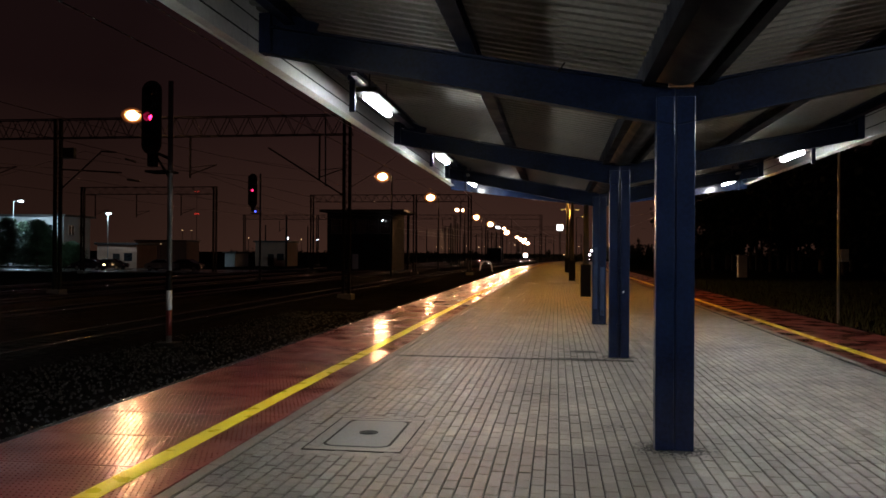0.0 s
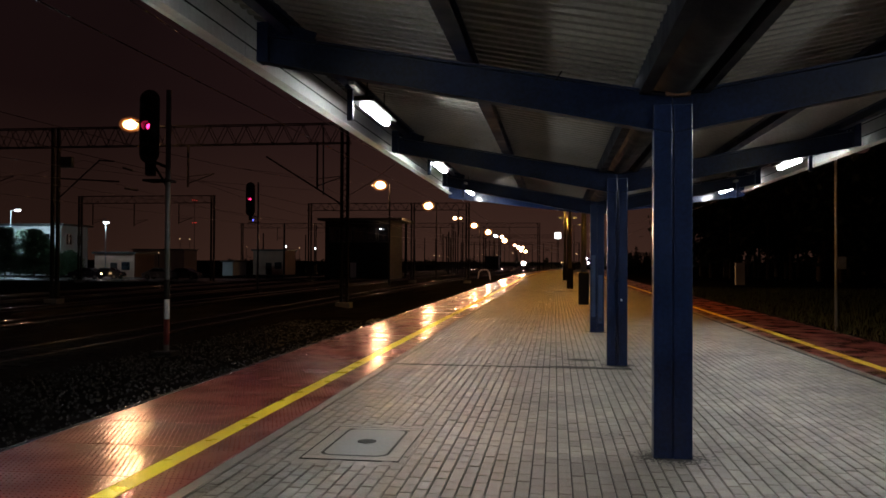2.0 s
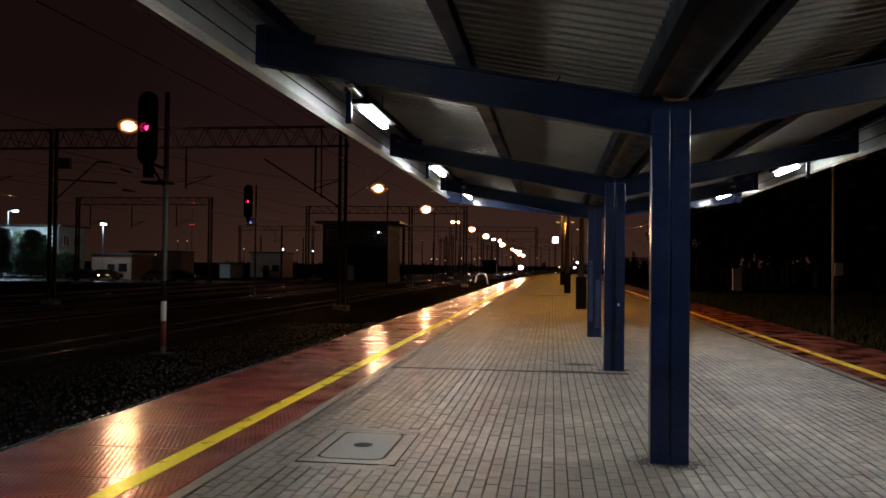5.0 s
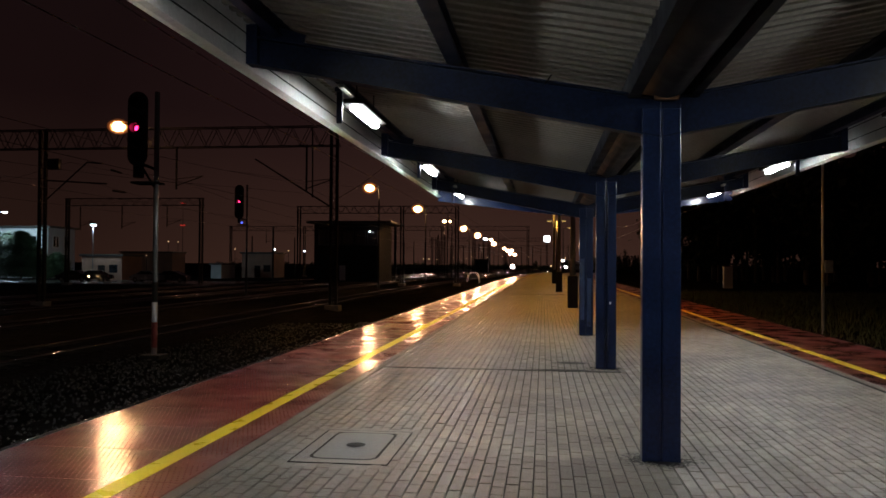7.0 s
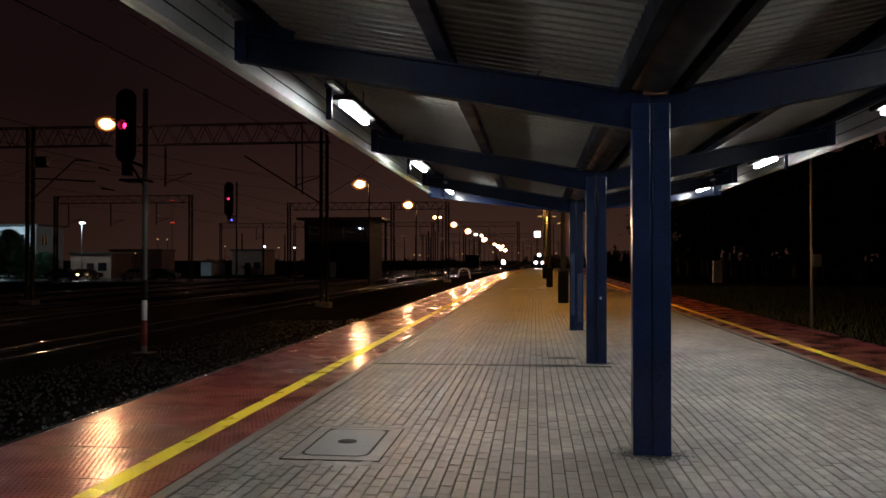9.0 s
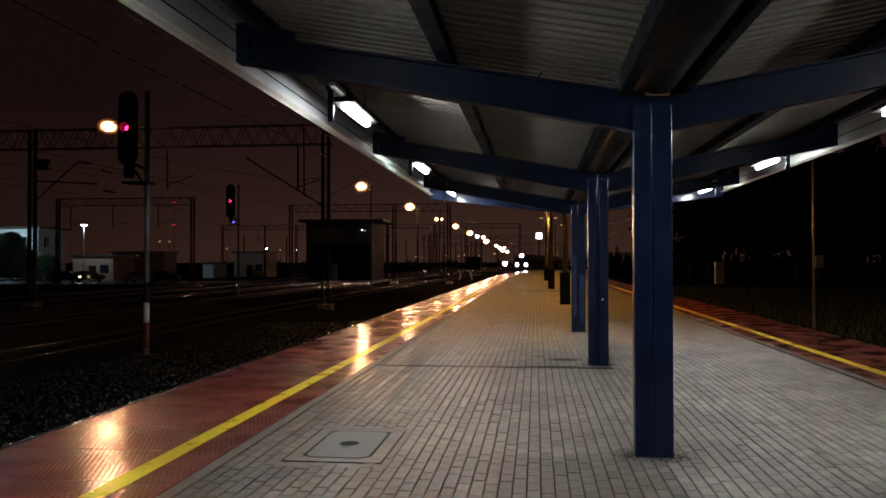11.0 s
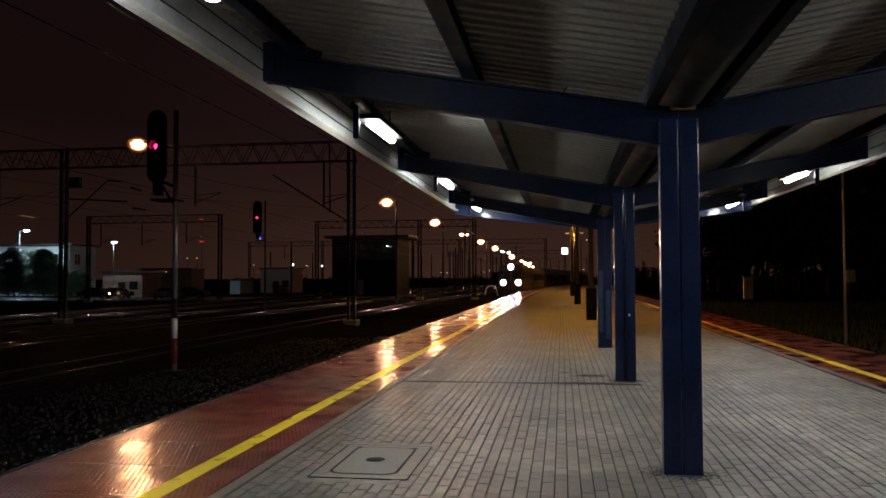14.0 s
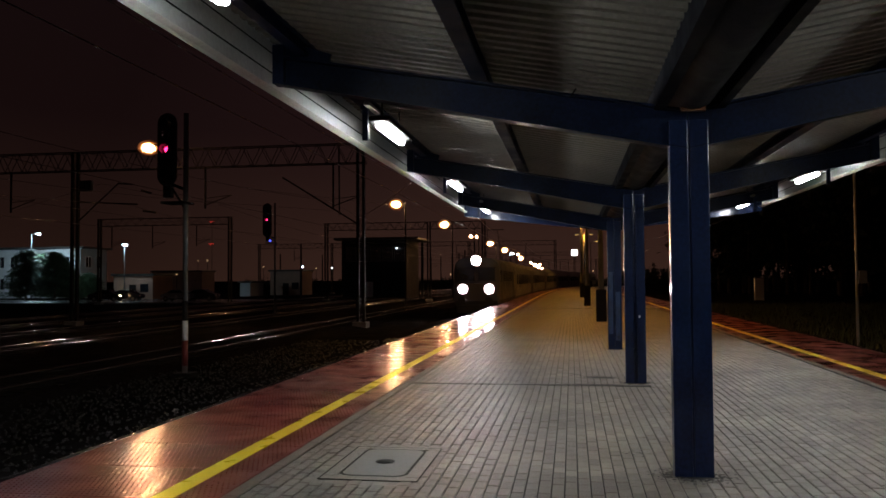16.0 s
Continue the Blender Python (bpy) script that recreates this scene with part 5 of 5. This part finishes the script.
        part("wheelset", bm, M_DARKSTEEL, g)
    for y0 in (2.0, 9.0):
        bm = B()
        for sx in (-1, 1):
            box(bm, *sorted((sx * 0.9, sx * 1.05)), y0, y0 + 4.9, 0.45, 0.85, 0.04)
        part("bogie", bm, M_BLACK, g)
    bm = B()
    for y in (11.5,):
        for sx in (-1, 1):
            tube(bm, (sx * 0.6, y, 3.9), (sx * 0.5, y + 1.2, 4.9), 0.03, n=6)
            tube(bm, (sx * 0.5, y + 1.2, 4.9), (sx * 0.4, y, 6.25), 0.025, n=6)
        tube(bm, (-0.9, y, 6.28), (0.9, y, 6.28), 0.03, n=6)
    part("pantograph", bm, M_DARKSTEEL, g)
    return g


def coach():
    g = thing("passenger_coach", pose(0, 0, RAIL_Z), "grey passenger coach with dark windows behind the locomotive", "coach", "coaches of the train")
    L = 24.5
    bm = B()
    prof = [(-1.44, 0.95), (-1.46, 2.8), (-1.36, 3.4), (-0.9, 3.85), (0, 4.02), (0.9, 3.85), (1.36, 3.4), (1.46, 2.8), (1.44, 0.95)]
    prism(bm, prof, 0.25, L - 0.25)
    part("body", bm, M_COACH, g, "grey-green coach body")
    for sx in (-1, 1):
        for k in range(10):
            y = 2.3 + k * 2.05
            bm = B()
            box(bm, *sorted((sx * 1.452, sx * 1.468)), y, y + 1.35, 1.95, 2.85, 0.003)
            w = part("window", bm, M_GLASS, g)
            bm = B()
            box(bm, *sorted((sx * 1.455, sx * 1.478)), y - 0.04, y + 1.39, 1.9, 1.945)
            box(bm, *sorted((sx * 1.455, sx * 1.478)), y - 0.04, y + 1.39, 2.855, 2.9)
            part("frame", bm, M_STEEL, w)
        for y in (0.7, L - 1.6):
            bm = B()
            box(bm, *sorted((sx * 1.45, sx * 1.474)), y, y + 0.9, 1.0, 3.0, 0.003)
            part("door", bm, M_LOCOTOP, g, "pale coach door")
    bm = B()
    box(bm, -1.3, 1.3, 0.4, L - 0.4, 0.7, 0.95)
    for y in (2.2, L - 4.8):
        for sx in (-1, 1):
            box(bm, *sorted((sx * 0.9, sx * 1.05)), y, y + 2.6, 0.4, 0.75, 0.04)
            for dy in (0.1, 2.5):
                tube(bm, (sx * 0.68, y + dy, 0.46), (sx * 0.82, y + dy, 0.46), 0.46, n=18)
    part("underframe", bm, M_BLACK, g, "black underframe with bogies")
    bm = B()
    box(bm, -0.7, 0.7, -0.05, 0.27, 0.9, 3.2, 0.05)
    part("gangway", bm, M_RUBBER, g)
    return g


LOCO = locomotive()
COACHES = [coach()]
for k in range(6):
    COACHES.append(copy_thing(COACHES[0], pose(0, 0, RAIL_Z)))


def rail_pose(y, length):
    """A vehicle whose front stands at y, set with both ends on the curve."""
    xa, xb = TRACK_X + shift(y + length * 0.15), TRACK_X + shift(y + length * 0.85)
    a = -math.atan((xb - xa) / (length * 0.7))
    return Matrix.Translation((xa + math.tan(a) * length * 0.15, y, RAIL_Z)) @ pose(0, 0, 0, 0, 0, math.degrees(a))


SPEED, LAST = 21.05, 52.2


def motions():
    times = [0.5 * i for i in range(33)]
    walk(LOCO, [(t, rail_pose(LAST + SPEED * (16 - t), 15.9)) for t in times])
    for k, c in enumerate(COACHES):
        off = 16.1 + 24.7 * k
        walk(c, [(t, rail_pose(LAST + SPEED * (16 - t) + off, 24.5)) for t in times])


# ---- paving: single pavers near, joined pavers further on ----
PAVE_X0, PAVE_X1 = -2.47, 4.40


def paver_mesh():
    bm = B()
    box(bm, 0.0052, 0.0948, 0.0035, 0.1965, -0.03, 0.0)
    top = [e for e in bm.edges if all(v.co.z > -0.001 for v in e.verts)]
    bmesh.ops.bevel(bm, geom=top, offset=0.004, segments=1, affect="EDGES")
    return mesh_of(bm, "paver", M_PAVER)


def in_cover(x, y):
    return -2.06 < x + 0.05 < -1.22 and 6.4 < y + 0.1 < 7.72


def paving():
    rnd = random.Random(3)
    one = paver_mesh()
    v0 = np.array([v.co[:] for v in one.vertices])
    f0 = [tuple(p.vertices) for p in one.polygons]
    allv, allf, count = [], [], 0
    nx = int((PAVE_X1 - PAVE_X0) / 0.1)
    for i in range(nx):
        x = PAVE_X0 + 0.1 * i
        y = -8.0 + (0.1 if i % 2 else 0.0) + rnd.uniform(-0.02, 0.02)
        while y < 44:
            if not in_cover(x, y):
                dz = rnd.uniform(-0.003, 0.0015)
                if -2.0 < x < 0.95 and 4.75 < y < 6.72:
                    ob = new("paver", one)
                    ob.location = (x, y, dz)
                    ob.parent = PLATFORM
                else:
                    tilt = rnd.uniform(-0.01, 0.01)
                    v = v0 + np.array((x, y, dz))
                    v[:, 2] += (v0[:, 0] - 0.05) * tilt
                    k = count * len(v0)
                    allv.append(v)
                    allf.extend([tuple(k + q for q in f) for f in f0])
                    count += 1
            y += 0.2
    me = bpy.data.meshes.new("pavers")
    me.from_pydata(np.concatenate(allv).tolist(), [], allf)
    me.materials.append(M_PAVER)
    tagged(new("pavers", me), "rows of grey concrete pavers on the platform", "paving", kind="stuff")
    # rows of pavers far along the platform
    verts, faces = [], []
    for i in range(nx):
        x = PAVE_X0 + 0.1 * i
        spans = []
        y = 44.15 + rnd.uniform(0, 0.5)
        while y < PLAT_END - 3:
            l = rnd.uniform(1.5, 4.0)
            spans.append((y, y + l))
            y += l
        for a, b in spans:
            k = len(verts)
            z = rnd.uniform(-0.002, 0.0015)
            sa, sb = shift(a), shift(b)
            verts += [(x + 0.009 + sa, a + 0.004, z), (x + 0.091 + sa, a + 0.004, z), (x + 0.091 + sb, b - 0.004, z), (x + 0.009 + sb, b - 0.004, z)]
            verts += [(p, q, -0.013) for p, q, _ in verts[k:k + 4]]
            faces.append((k, k + 1, k + 2, k + 3))
            for j in range(4):
                m = (j + 1) % 4
                faces.append((k + m, k + j, k + 4 + j, k + 4 + m))
    me = bpy.data.meshes.new("pavers_far")
    me.from_pydata(verts, [], faces)
    me.materials.append(M_PAVER)
    tagged(new("pavers_beyond", me), "rows of damp grey pavers further along", "paving", kind="stuff")


paving()
motions()
